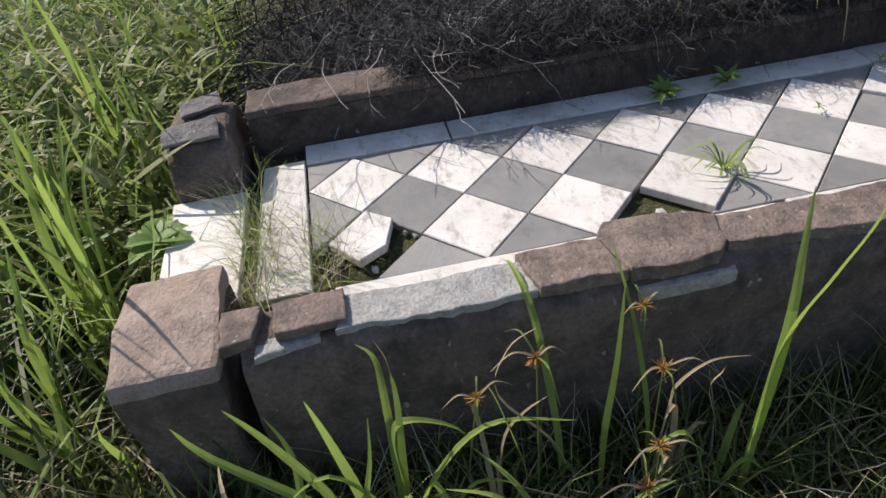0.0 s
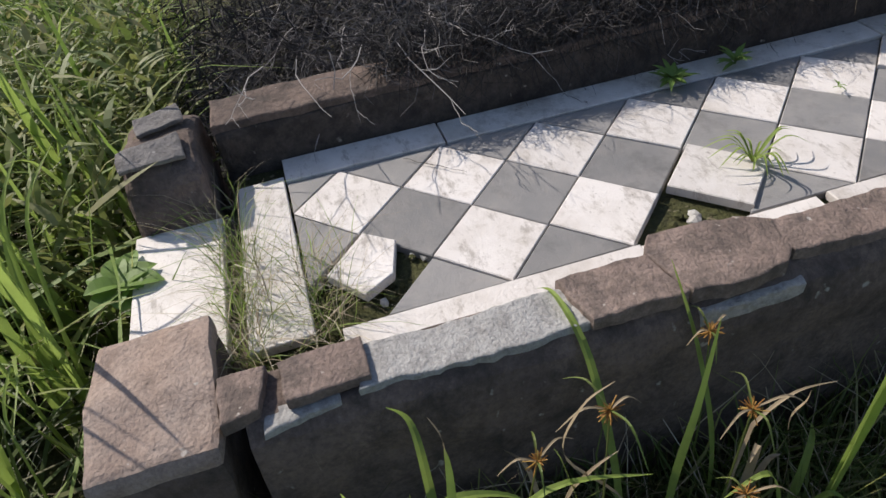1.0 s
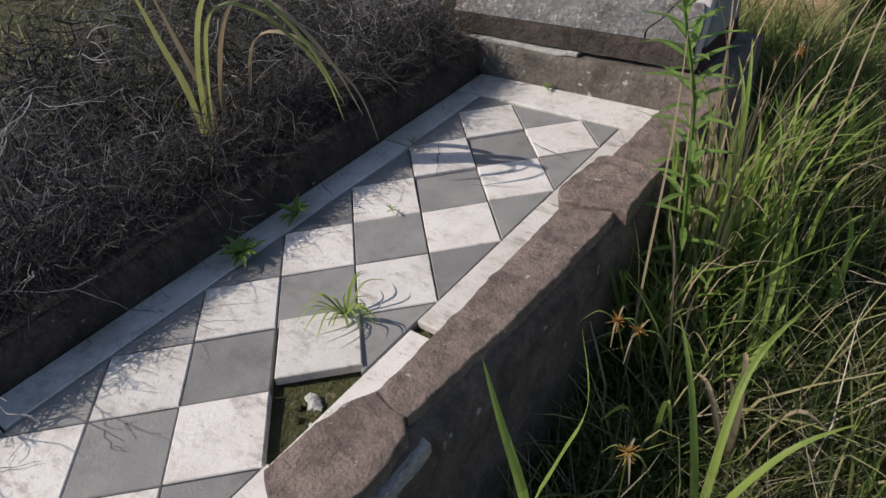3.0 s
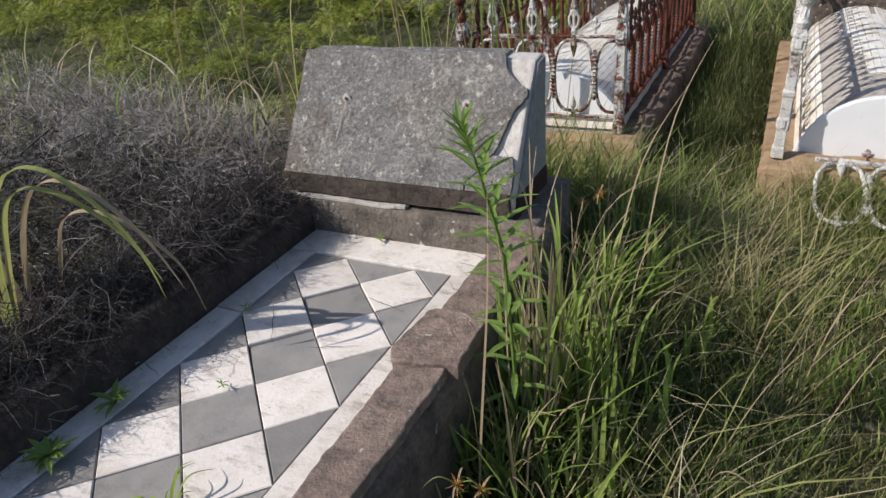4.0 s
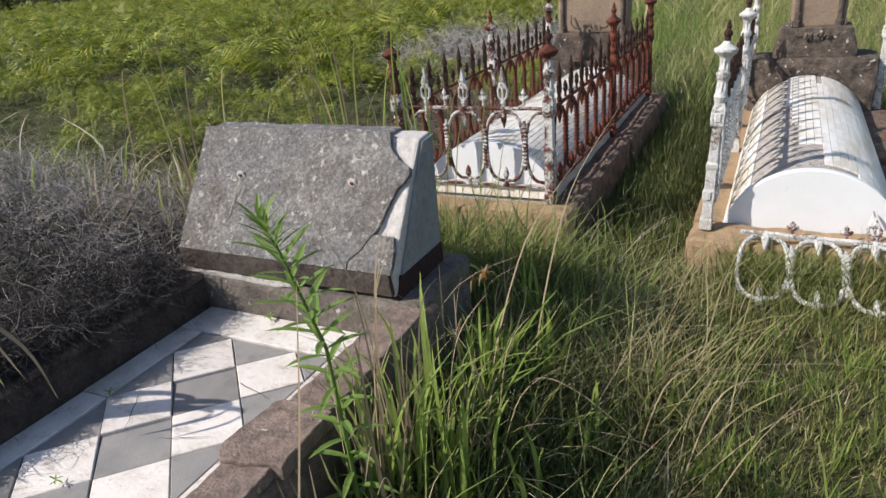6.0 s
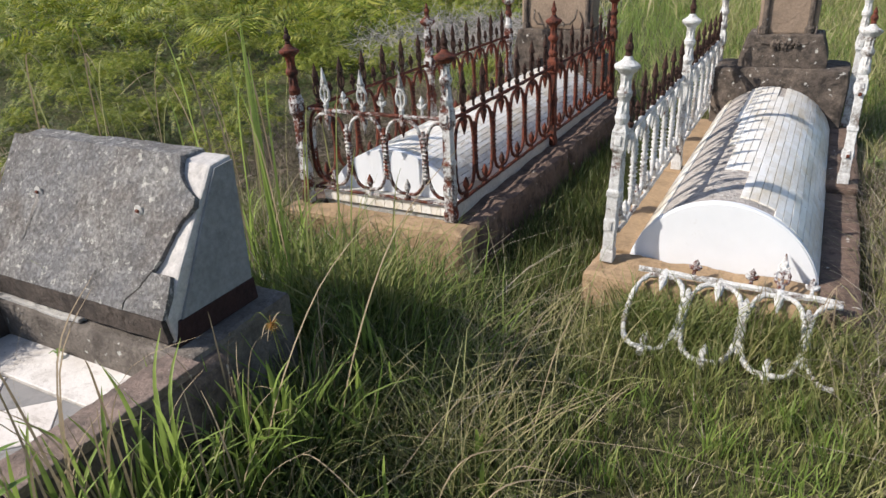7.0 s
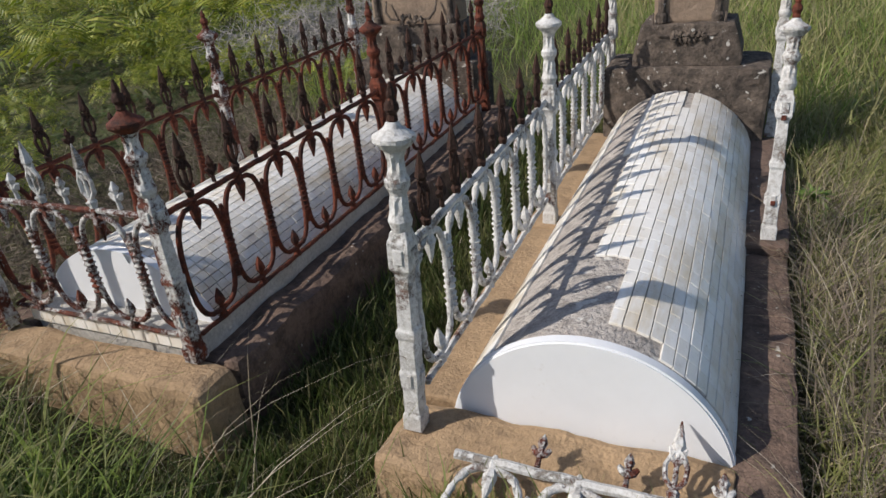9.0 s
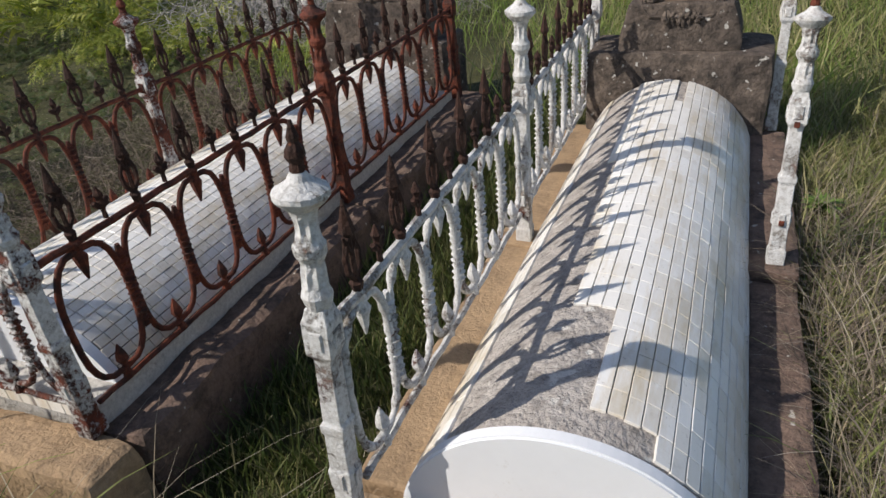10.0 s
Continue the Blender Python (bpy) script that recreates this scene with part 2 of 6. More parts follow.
TILE, TILE_JOINED = vault_tile("white_glazed_tile"), vault_tile("white_glazed_tile_rows", True)
GRASS = leafy("green_grass", ((0.10, 0.15, 0.036), (0.155, 0.21, 0.052), (0.22, 0.25, 0.072), (0.34, 0.315, 0.15)), patch=(0.25, 0.25, 0.09))
# greens lowered so the colour carries the shade between tall blades
GRASS_DEEP = leafy("shade_deep_green_grass", ((0.05, 0.08, 0.02), (0.08, 0.12, 0.03), (0.125, 0.155, 0.045), (0.21, 0.195, 0.10)))
GRASS_BRIGHT = leafy("bright_tall_grass", ((0.22, 0.33, 0.065), (0.31, 0.41, 0.095), (0.15, 0.225, 0.055), (0.42, 0.44, 0.16)), glow=0.5)
GRASS_OLIVE = leafy("olive_turf", ((0.19, 0.24, 0.065), (0.29, 0.325, 0.11), (0.42, 0.39, 0.18), (0.54, 0.47, 0.28)), patch=(0.43, 0.38, 0.18))
GRASS_DRY = leafy("dry_straw", ((0.48, 0.40, 0.28), (0.36, 0.28, 0.18), (0.60, 0.54, 0.43), (0.28, 0.24, 0.13)), 0.7, 0.25)
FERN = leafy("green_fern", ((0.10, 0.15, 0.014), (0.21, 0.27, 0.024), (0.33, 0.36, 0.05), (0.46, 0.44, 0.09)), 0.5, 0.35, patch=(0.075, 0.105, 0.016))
# dark green of the far bushes; in the fern hollows it stands for shade
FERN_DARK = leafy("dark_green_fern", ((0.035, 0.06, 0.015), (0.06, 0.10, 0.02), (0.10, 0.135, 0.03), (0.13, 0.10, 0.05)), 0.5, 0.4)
TWIG = leafy("grey_brown_dead_twig", ((0.062, 0.056, 0.055), (0.155, 0.14, 0.138), (0.045, 0.041, 0.041), (0.27, 0.25, 0.243)), 0.85, 0.0)
# near-black twig colour that stands in for the shade deep in the scrub
TWIG_DARK = leafy("shade_dark_twig", ((0.03, 0.027, 0.027), (0.055, 0.048, 0.047), (0.022, 0.02, 0.02)), 0.9, 0.0)
TWIG_PALE = leafy("bleached_and_sunlit_twig", ((0.42, 0.39, 0.37), (0.30, 0.275, 0.26)), 0.85, 0.0)
TWIG_BROWN = leafy("brown_dead_twig", ((0.13, 0.10, 0.075), (0.21, 0.17, 0.13), (0.08, 0.06, 0.045), (0.31, 0.26, 0.21)), 0.85, 0.0)
HERB = leafy("green_herb_leaf", ((0.15, 0.26, 0.06), (0.22, 0.33, 0.08), (0.18, 0.23, 0.07)), 0.5, 0.4)
SEDGE = leafy("brown_sedge_head", ((0.42, 0.24, 0.05), (0.34, 0.15, 0.04), (0.48, 0.33, 0.09)), 0.7, 0.2)


# ---- mesh helpers ----
def thing(name, loc, label, category, group="", kind=""):
    ob = new(name)
    ob.location = loc
    ob.empty_display_size = 0.1
    return tagged(ob, label, category, group, kind)


def place_of(ob):
    p = Vector()
    while ob:
        p += ob.location
        ob = ob.parent
    return p


def mesh_of(name, bm, mat, shift=None, smooth=False):
    if shift is not None:
        bmesh.ops.translate(bm, verts=bm.verts, vec=-shift)
    bmesh.ops.recalc_face_normals(bm, faces=bm.faces)
    me = bpy.data.meshes.new(name)
    bm.to_mesh(me)
    bm.free()
    me.materials.append(mat)
    if smooth:
        for p in me.polygons:
            p.use_smooth = True
    return me


def part(name, bm, mat, parent, label="", smooth=False):
    """Links a bmesh, built in world metres, as one mesh under a thing or a part."""
    at = place_of(parent)
    ob = new(name, mesh_of(name, bm, mat, at, smooth))
    ob.parent = parent
    return tagged(ob, label)


def shared(name, me, parent, m, label=""):
    """One more object on a shared mesh, at the pose m in its parent."""
    ob = new(name, me)
    ob.parent = parent
    ob.matrix_basis = m
    return tagged(ob, label)


def box(bm, x0, x1, y0, y1, z0, z1):
    vs = bmesh.ops.create_cube(bm, size=1.0)["verts"]
    bmesh.ops.scale(bm, verts=vs, vec=(x1 - x0, y1 - y0, z1 - z0))
    bmesh.ops.translate(bm, verts=vs, vec=((x0 + x1) / 2, (y0 + y1) / 2, (z0 + z1) / 2))
    return vs


def bevel(bm, width, segments=2):
    bmesh.ops.bevel(bm, geom=list(bm.edges), offset=width, segments=segments, profile=0.6, affect="EDGES", clamp_overlap=True)


def roughen(bm, step, amp, scale=7.0, seed=0.0):
    """Splits long edges and pushes the points about, as on worn stone."""
    for _ in range(5):
        long = [e for e in bm.edges if e.calc_length() > step]
        if not long or len(bm.faces) > 9000:
            break
        bmesh.ops.subdivide_edges(bm, edges=long, cuts=1, use_grid_fill=True)
    bmesh.ops.triangulate(bm, faces=[f for f in bm.faces if len(f.verts) > 4])
    for v in bm.verts:
        p = v.co * scale + Vector((seed, seed * 0.7, -seed))
        v.co += noise.noise_vector(p) * amp + noise.noise_vector(p * 3.1) * amp * 0.4


def stone_block(x0, x1, y0, y1, z0, z1, edge=0.012, step=0.06, amp=0.006, seed=0.0):
    bm = bmesh.new()
    box(bm, x0, x1, y0, y1, z0, z1)
    bevel(bm, edge)
    roughen(bm, step, amp, 7.0, seed)
    return bm


def prism(bm, pts, lo, hi, axis="z"):
    """A polygon given in two coordinates, drawn out along the third."""
    def at(a, b, c):
        return (a, b, c) if axis == "z" else (c, a, b) if axis == "x" else (a, c, b)
    low = [bm.verts.new(at(a, b, lo)) for a, b in pts]
    top = [bm.verts.new(at(a, b, hi)) for a, b in pts]
    n = len(pts)
    bm.faces.new(low[::-1])
    bm.faces.new(top)
    for i in range(n):
        bm.faces.new((low[i], low[(i + 1) % n], top[(i + 1) % n], top[i]))


def tube(bm, pts, radius, sides=6):
    """A round bar along points; radius is one number or one for each point."""
    pts = [Vector(p) for p in pts]
    rs = radius if isinstance(radius, (list, tuple)) else [radius] * len(pts)
    rings = []
    for i, p in enumerate(pts):
        d = (pts[min(i + 1, len(pts) - 1)] - pts[max(i - 1, 0)]).normalized()
        a = d.orthogonal().normalized() if not rings else (rings[-1][1] - d * rings[-1][1].dot(d)).normalized()
        b = d.cross(a)
        rings.append(([bm.verts.new(p + (a * math.cos(k * 2 * math.pi / sides) + b * math.sin(k * 2 * math.pi / sides)) * rs[i]) for k in range(sides)], a))
    for (r0, _), (r1, _) in zip(rings, rings[1:]):
        for k in range(sides):
            bm.faces.new((r0[k], r0[(k + 1) % sides], r1[(k + 1) % sides], r1[k]))
    bm.faces.new(rings[0][0][::-1])
    bm.faces.new(rings[-1][0])


def lathe(bm, profile, sides=12, turn=0.0, centre=(0, 0)):
    rings = []
    for r, z in profile:
        rings.append([bm.verts.new((centre[0] + r * math.cos(turn + k * 2 * math.pi / sides), centre[1] + r * math.sin(turn + k * 2 * math.pi / sides), z)) for k in range(sides)])
    for r0, r1 in zip(rings, rings[1:]):
        for k in range(sides):
            bm.faces.new((r0[k], r0[(k + 1) % sides], r1[(k + 1) % sides], r1[k]))
    bm.faces.new(rings[0][::-1])
    bm.faces.new(rings[-1])


def big_mesh(name, verts, faces, mat):
    me = bpy.data.meshes.new(name)
    me.from_pydata(verts, [], faces)
    me.materials.append(mat)
    return new(name, me)


# ---- ground ----
def land(x, y):
    """Height of the ground: nearly level, humped under the dead scrub and the ferns."""
    h = 0.025 * math.sin(x * 1.3 + 0.4) * math.cos(y * 0.9) + 0.02 * math.sin(x * 3.1 + y * 2.3)
    d = math.hypot(max(0.0, x - 3.0, -3.0 - x), max(0.0, y - 9.0, -3.0 - y))
    return h * min(1.0, 1.2 / (1.0 + 0.02 * d)) + 0.3 * max(0.0, 1.0 - math.hypot((x + 1.5) / 1.15, (y - 1.1) / 2.2))


def spread(lo, hi, n, power):
    s = np.linspace(-1, 1, n)
    return (lo + hi) / 2 + np.sign(s) * np.abs(s) ** power * (hi - lo) / 2


gx, gy = spread(-900, 902, 241, 4.2), spread(-900, 906, 241, 4.2)
gv = [(x, y, land(x, y)) for y in gy for x in gx]
gf = [(j * 241 + i, j * 241 + i + 1, (j + 1) * 241 + i + 1, (j + 1) * 241 + i) for j in range(240) for i in range(240)]
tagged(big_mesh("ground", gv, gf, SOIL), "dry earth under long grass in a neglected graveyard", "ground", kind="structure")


# ---- the chequered grave ----
D = 0.28          # diagonal of a paving tile
TOP = 0.40        # level of the paving


def crust(x0, x1, y0, y1, z0, z1, seed, amp=0.012, ends=0.01):
    """A slab of render with a broken outline on its long outer edge and its ends."""
    n = max(3, int((y1 - y0) / 0.018))
    inner = [(x0 + 0.003 * noise.noise(Vector((k, seed, 1.0))), y0 + (y1 - y0) * k / n) for k in range(n + 1)]
    outer = [(x1 + amp * (noise.noise(Vector((k * 0.28, seed, 4.0))) + 0.5 * noise.noise(Vector((k * 0.9, seed, 6.0)))), y0 + (y1 - y0) * k / n) for k in range(n, -1, -1)]
    pts = inner + [(x0 + (x1 - x0) * q, y1 + ends * noise.noise(Vector((q * 5, seed, 7.0)))) for q in (0.3, 0.6)] + outer
    pts += [(x0 + (x1 - x0) * q, y0 + ends * noise.noise(Vector((q * 5, seed, 9.0)))) for q in (0.6, 0.3)]
    bm = bmesh.new()
    prism(bm, pts, z0, z1)
    bmesh.ops.recalc_face_normals(bm, faces=bm.faces)
    top = [e for e in bm.edges if all(v.co.z > z1 - 1e-4 for v in e.verts) and len(e.link_faces) == 2]
    bmesh.ops.bevel(bm, geom=top, offset=0.006, segments=2, profile=0.5, affect="EDGES", clamp_overlap=True)
    bmesh.ops.triangulate(bm, faces=[f for f in bm.faces if len(f.verts) > 4])
    for v in bm.verts:
        v.co += (noise.noise_vector(v.co * 9) * 0.005 + noise.noise_vector(v.co * 40) * 0.002) if v.co.z > z0 + 0.004 else Vector()
    return bm


grave = thing("grave_surround", (0.28, 0.8, 0), "low grave surround of cracked brown render with a chequered marble floor", "grave")
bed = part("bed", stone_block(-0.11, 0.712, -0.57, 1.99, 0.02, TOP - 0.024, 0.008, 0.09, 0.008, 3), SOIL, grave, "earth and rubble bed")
# this darker cement also puts the scrub's shade into the wall colour
part("kerb", stone_block(-0.27, -0.112, -0.57, 2.10, -0.05, 0.522, 0.02, 0.06, 0.007, 1), DESK_LIP, grave, "kerb wall, blackened and darkened for the shade of the scrub")
bm = bmesh.new()
prism(bm, [(0.708, -0.05), (0.708, 0.506), (0.812, 0.509), (0.842, 0.484), (0.855, 0.43), (0.858, -0.05)], -0.555, 2.10, "y")
bevel(bm, 0.009)
roughen(bm, 0.04, 0.008, 8, 2)
right = part("kerb", bm, KERB_CORE, grave, "kerb wall, blackened and darkened for the shade of the scrub with broken render on top")


def flake(corners, z0, z1, seed, wob=0.005):
    """A broken piece of render: a polygon with ragged edges, a worn rim and an uneven top."""
    pts = []
    for (ax, ay), (bx, by) in zip(corners, corners[1:] + corners[:1]):
        n = max(2, int(math.hypot(bx - ax, by - ay) / 0.014))
        for k in range(n):
            f = k / n
            x, y = ax + (bx - ax) * f, ay + (by - ay) * f
            w = noise.noise_vector(Vector((x * 26, y * 26, seed))) * wob + noise.noise_vector(Vector((x * 90, y * 90, seed))) * wob * 0.4
            pts.append((x + w.x, y + w.y))
    bm = bmesh.new()
    prism(bm, pts, z0, z1)
    bmesh.ops.recalc_face_normals(bm, faces=bm.faces)
    rim = [e for e in bm.edges if all(v.co.z > z1 - 1e-4 for v in e.verts)]
    bmesh.ops.bevel(bm, geom=rim, offset=0.004, segments=2, profile=0.5, affect="EDGES", clamp_overlap=True)
    bmesh.ops.triangulate(bm, faces=[f for f in bm.faces if len(f.verts) > 4])
    for v in bm.verts:
        if v.co.z > z0 + 0.004:
            v.co += noise.noise_vector(v.co * 11 + Vector((seed, 0, 0))) * 0.004 + noise.noise_vector(v.co * 45) * 0.0018
    return bm


part("kerb_top", crust(-0.272, -0.122, -0.568, 2.0, 0.512, 0.543, 11, 0.004), KERB_CORE, grave)
LOOSE = "loose brown slab of render"
part("kerb_top", flake([(0.712, -0.590), (0.714, -0.508), (0.806, -0.527), (0.818, -0.588)], 0.506, 0.533, 5.1), KERB_CRUST, right, LOOSE)
part("kerb_top", flake([(0.716, -0.488), (0.712, -0.338), (0.800, -0.342), (0.806, -0.482)], 0.512, 0.537, 3.2), KERB_CRUST, right, LOOSE)
part("mortar_bed", flake([(0.716, -0.52), (0.716, -0.40), (0.815, -0.40), (0.832, -0.53)], 0.49, 0.508, 6.3), BED_CEMENT, right, "pale mortar in the gap between the loose slabs")
part("mortar_bed", flake([(0.722, -0.35), (0.722, 0.03), (0.815, 0.05), (0.822, -0.10), (0.812, -0.36)], 0.494, 0.521, 8.4, 0.007), BED_CEMENT, right, "bare pale mortar where the render fell away")
part("mortar_bed", flake([(0.77, 0.22), (0.77, 0.47), (0.848, 0.46), (0.853, 0.25)], 0.458, 0.492, 2.4), VAULT_BED, right, "bare pale mortar along the broken edge")
part("kerb_top", flake([(0.713, 0.022), (0.708, 0.203), (0.828, 0.232), (0.822, 0.05)], 0.503, 0.536, 6.6, 0.006), KERB_CRUST, right, "cracked brown slab of render")
part("kerb_top", flake([(0.709, 0.206), (0.664, 0.235), (0.682, 0.41), (0.716, 0.468), (0.80, 0.452), (0.829, 0.425), (0.842, 0.30), (0.829, 0.235)], 0.503, 0.538, 7.7, 0.006), KERB_CRUST, right, "brown slab of render with a cracked edge")
part("kerb_top", flake([(0.715, 0.455), (0.712, 1.18), (0.840, 1.21), (0.832, 0.80), (0.806, 0.455)], 0.503, 0.533, 9.3, 0.006), KERB_CRUST, right)
part("kerb_top", flake([(0.704, 1.18), (0.676, 1.22), (0.688, 1.41), (0.708, 1.43), (0.862, 1.42), (0.866, 1.21)], 0.503, 0.545, 4.1, 0.007), KERB_CRUST, right, "raised brown slab of render jutting from the kerb")
part("kerb_top", flake([(0.712, 1.432), (0.712, 2.0), (0.838, 2.0), (0.846, 1.432)], 0.503, 0.532, 14.1, 0.006), KERB_CRUST, right)

# foot posts of the surround
bm = bmesh.new()
prism(bm, [(0.530, 0.462), (0.550, 0.520), (0.70, 0.533), (0.838, 0.508), (0.853, 0.470), (0.70, 0.475)], -0.812, -0.598, "y")
bevel(bm, 0.016)
roughen(bm, 0.035, 0.017, 5, 21)
cap = part("foot_post", bm, KERB_BLOCK, grave, "brown corner post with a sloping top")
bm = bmesh.new()
prism(bm, [(0.534, 0.468), (0.70, 0.482), (0.851, 0.478), (0.854, -0.05), (0.53, -0.05)], -0.809, -0.601, "y")
bevel(bm, 0.014)
roughen(bm, 0.035, 0.017, 5, 21)
# dark cement holds both the stain and the shade of the post's sides
part("shaft", bm, KERB_CORE, cap, "lower part of the post, dark with stain and painted shade")
bm = bmesh.new()
prism(bm, [(-0.27, -0.05), (-0.27, 0.52), (-0.2, 0.548), (-0.06, 0.553), (0.01, 0.54), (0.05, 0.512), (0.078, 0.46), (0.09, 0.38), (0.082, 0.28), (0.08, -0.05)], -0.79, -0.602, "y")
bevel(bm, 0.03, 3)
roughen(bm, 0.035, 0.010, 8, 31)
left_post = part("foot_post", bm, KERB_CORE, grave, "dark rounded corner post")
bm = stone_block(-0.06, 0.02, -0.785, -0.635, 0.548, 0.562, 0.004, 0.016, 0.012, 9)
bmesh.ops.rotate(bm, verts=bm.verts, cent=(-0.0, -0.7, 0.56), matrix=Matrix.Rotation(0.20, 3, 'Y') @ Matrix.Rotation(0.12, 3, 'Z'))
part("coping_piece", bm, COPING, left_post, "flat broken piece of grey coping")
bm = stone_block(-0.20, -0.13, -0.755, -0.635, 0.560, 0.574, 0.004, 0.016, 0.012, 12)
bmesh.ops.rotate(bm, verts=bm.verts, cent=(-0.16, -0.68, 0.575), matrix=Matrix.Rotation(0.22, 3, 'Y') @ Matrix.Rotation(0.2, 3, 'Z'))
part("coping_piece", bm, COPING, left_post, "flat broken piece of grey coping")
part("foot_wall", stone_block(0.05, 0.56, -0.80, -0.555, -0.05, TOP - 0.026, 0.01, 0.08, 0.008, 17), KERB_CORE, grave)


def slab_piece(name, pts, z1, mat, thick=0.022, tilt=(0, 0), label=""):
    """One paving piece: a bevelled prism with slightly uneven seat."""
    cx, cy = sum(p[0] for p in pts) / len(pts), sum(p[1] for p in pts) / len(pts)
    bm = bmesh.new()
    prism(bm, pts, z1 - thick, z1)
    bmesh.ops.recalc_face_normals(bm, faces=bm.faces)
    rim = [e for e in bm.edges if all(v.co.z > z1 - 1e-5 for v in e.verts)]
    bmesh.ops.bevel(bm, geom=rim, offset=0.0025, segments=1, profile=0.5, affect="EDGES")
    for v in bm.verts:
        v.co.z += (v.co.x - cx) * tilt[0] + (v.co.y - cy) * tilt[1]
    return part(name, bm, mat, grave, label)


def clipped(pts, axis, limit, keep_less):
    out = []
    for (a, b) in zip(pts, pts[1:] + pts[:1]):
        ina, inb = (a[axis] <= limit) == keep_less, (b[axis] <= limit) == keep_less
        if ina:
            out.append(a)
        if ina != inb:
            q = (limit - a[axis]) / (b[axis] - a[axis])
            out.append((a[0] + q * (b[0] - a[0]), a[1] + q * (b[1] - a[1])))
    return out


GAP = 0.0024
for i in range(0, 5):
    for j in range(-4, 15):
        if (i + j) % 2 == 0:
            continue
        white = i % 2 == 1
        cx, cy = i * D / 2, j * D / 2
        h = D / 2 - GAP
        pts = [(cx - h, cy), (cx, cy - h), (cx + h, cy), (cx, cy + h)]
        rnd = random.Random(i * 100 + j)
        z1, tilt, label = TOP + rnd.uniform(-0.002, 0.002), (rnd.uniform(-0.008, 0.008), rnd.uniform(-0.008, 0.008)), ""
        if (i, j) == (3, 4):          # loose, pushed up and along
            pts = [(x - 0.012, y + 0.022) for x, y in pts]
            z1, tilt, label = TOP + 0.007, (0.015, -0.02), "loose white marble tile pushed out of its bed"
        if (i, j) == (3, -2):         # broken and shifted
            pts = [(0.285, -0.272), (0.40, -0.375), (0.497, -0.305), (0.455, -0.235), (0.345, -0.205)]
            z1, tilt, label = TOP + 0.012, (0.05, 0.02), "broken loose white marble tile"
        if (i, j) in ((2, 9), (0, 9), (2, 11)):
            z1, tilt = z1 - 0.007, (0.02, -0.02)
        if (i, j) in ((4, -3), (4, 3)):
            continue
        for axis, limit, less in ((0, GAP, False), (0, 2 * D - GAP, True), (1, -1.5 * D + GAP, False), (1, 6.5 * D - GAP, True)):
            pts = clipped(pts, axis, limit, less) if len(pts) > 2 else pts
        if len(pts) > 2:
            area = 0.5 * abs(sum(a[0] * b[1] - b[0] * a[1] for a, b in zip(pts, pts[1:] + pts[:1])))
            if area > 0.0004:
                slab_piece("tile", pts, z1, MARBLE if white else SLATE, 0.024, tilt, label)

# marble edging
for y0, y1, z in ((-0.42, 0.018, 0.002), (0.024, 0.72, 0.0), (0.724, 1.40, -0.002), (1.403, 1.82, 0.001)):
    slab_piece("border_strip", [(-0.108, y0), (-GAP, y0), (-GAP, y1), (-0.108, y1)], TOP + z + 0.002, MARBLE if y0 < 0 else STAINED_MARBLE)
for y0, y1, z in ((-0.37, 0.29, 0.004), (0.294, 0.73, -0.003), (0.757, 1.32, 0.003), (1.324, 1.82, 0.001)):
    slab_piece("border_strip", [(2 * D + GAP, y0), (0.712, y0), (0.712, y1), (2 * D + GAP, y1)], TOP + z + 0.002, MARBLE)
slab_piece("border_strip", [(-0.108, 1.823), (0.70, 1.823), (0.70, 1.985), (-0.108, 1.985)], TOP + 0.004, STAINED_MARBLE)
slab_piece("border_strip", [(-0.02, -0.545), (0.56, -0.56), (0.56, -0.424), (-0.02, -0.424)], TOP + 0.006, MARBLE, tilt=(0.0, 0.03))
slab_piece("foot_slab", [(0.085, -0.80), (0.55, -0.80), (0.55, -0.60), (0.085, -0.592)], TOP + 0.004, MARBLE, 0.03, label="bright white marble foot slab")
CRACK = stone("dirty_crack", (0.05, 0.043, 0.036), (0.08, 0.068, 0.055), (0.03, 0.026, 0.022), None, 20, 120, 0.98, 0.001)
for k, (x0, y0, x1, y1) in enumerate(((0.03, -0.11, 0.16, 0.03), (0.33, 1.30, 0.47, 1.36), (0.10, 1.44, 0.20, 1.30), (0.36, 1.60, 0.52, 1.56), (-0.10, 0.40, -0.01, 0.44), (-0.10, 1.08, -0.01, 1.05))):
    bm = bmesh.new()
    rows = []
    for i in range(13):
        f = i / 12
        w = 0.0011 * (1 - 0.7 * abs(2 * f - 0.8)) + 0.0003
        wob = 0.007 * noise.noise(Vector((f * 6, k, 0)))
        d = Vector((x1 - x0, y1 - y0, 0)).normalized()
        c = Vector((x0 + (x1 - x0) * f, y0 + (y1 - y0) * f, TOP + 0.0062)) + Vector((-d.y, d.x, 0)) * wob
        rows.append((bm.verts.new(c + Vector((-d.y, d.x, 0)) * w), bm.verts.new(c - Vector((-d.y, d.x, 0)) * w)))
    for a, b in zip(rows, rows[1:]):
        bm.faces.new((a[0], a[1], b[1], b[0]))
    part("crack", bm, CRACK, grave, "thin dirt-filled crack across the marble")
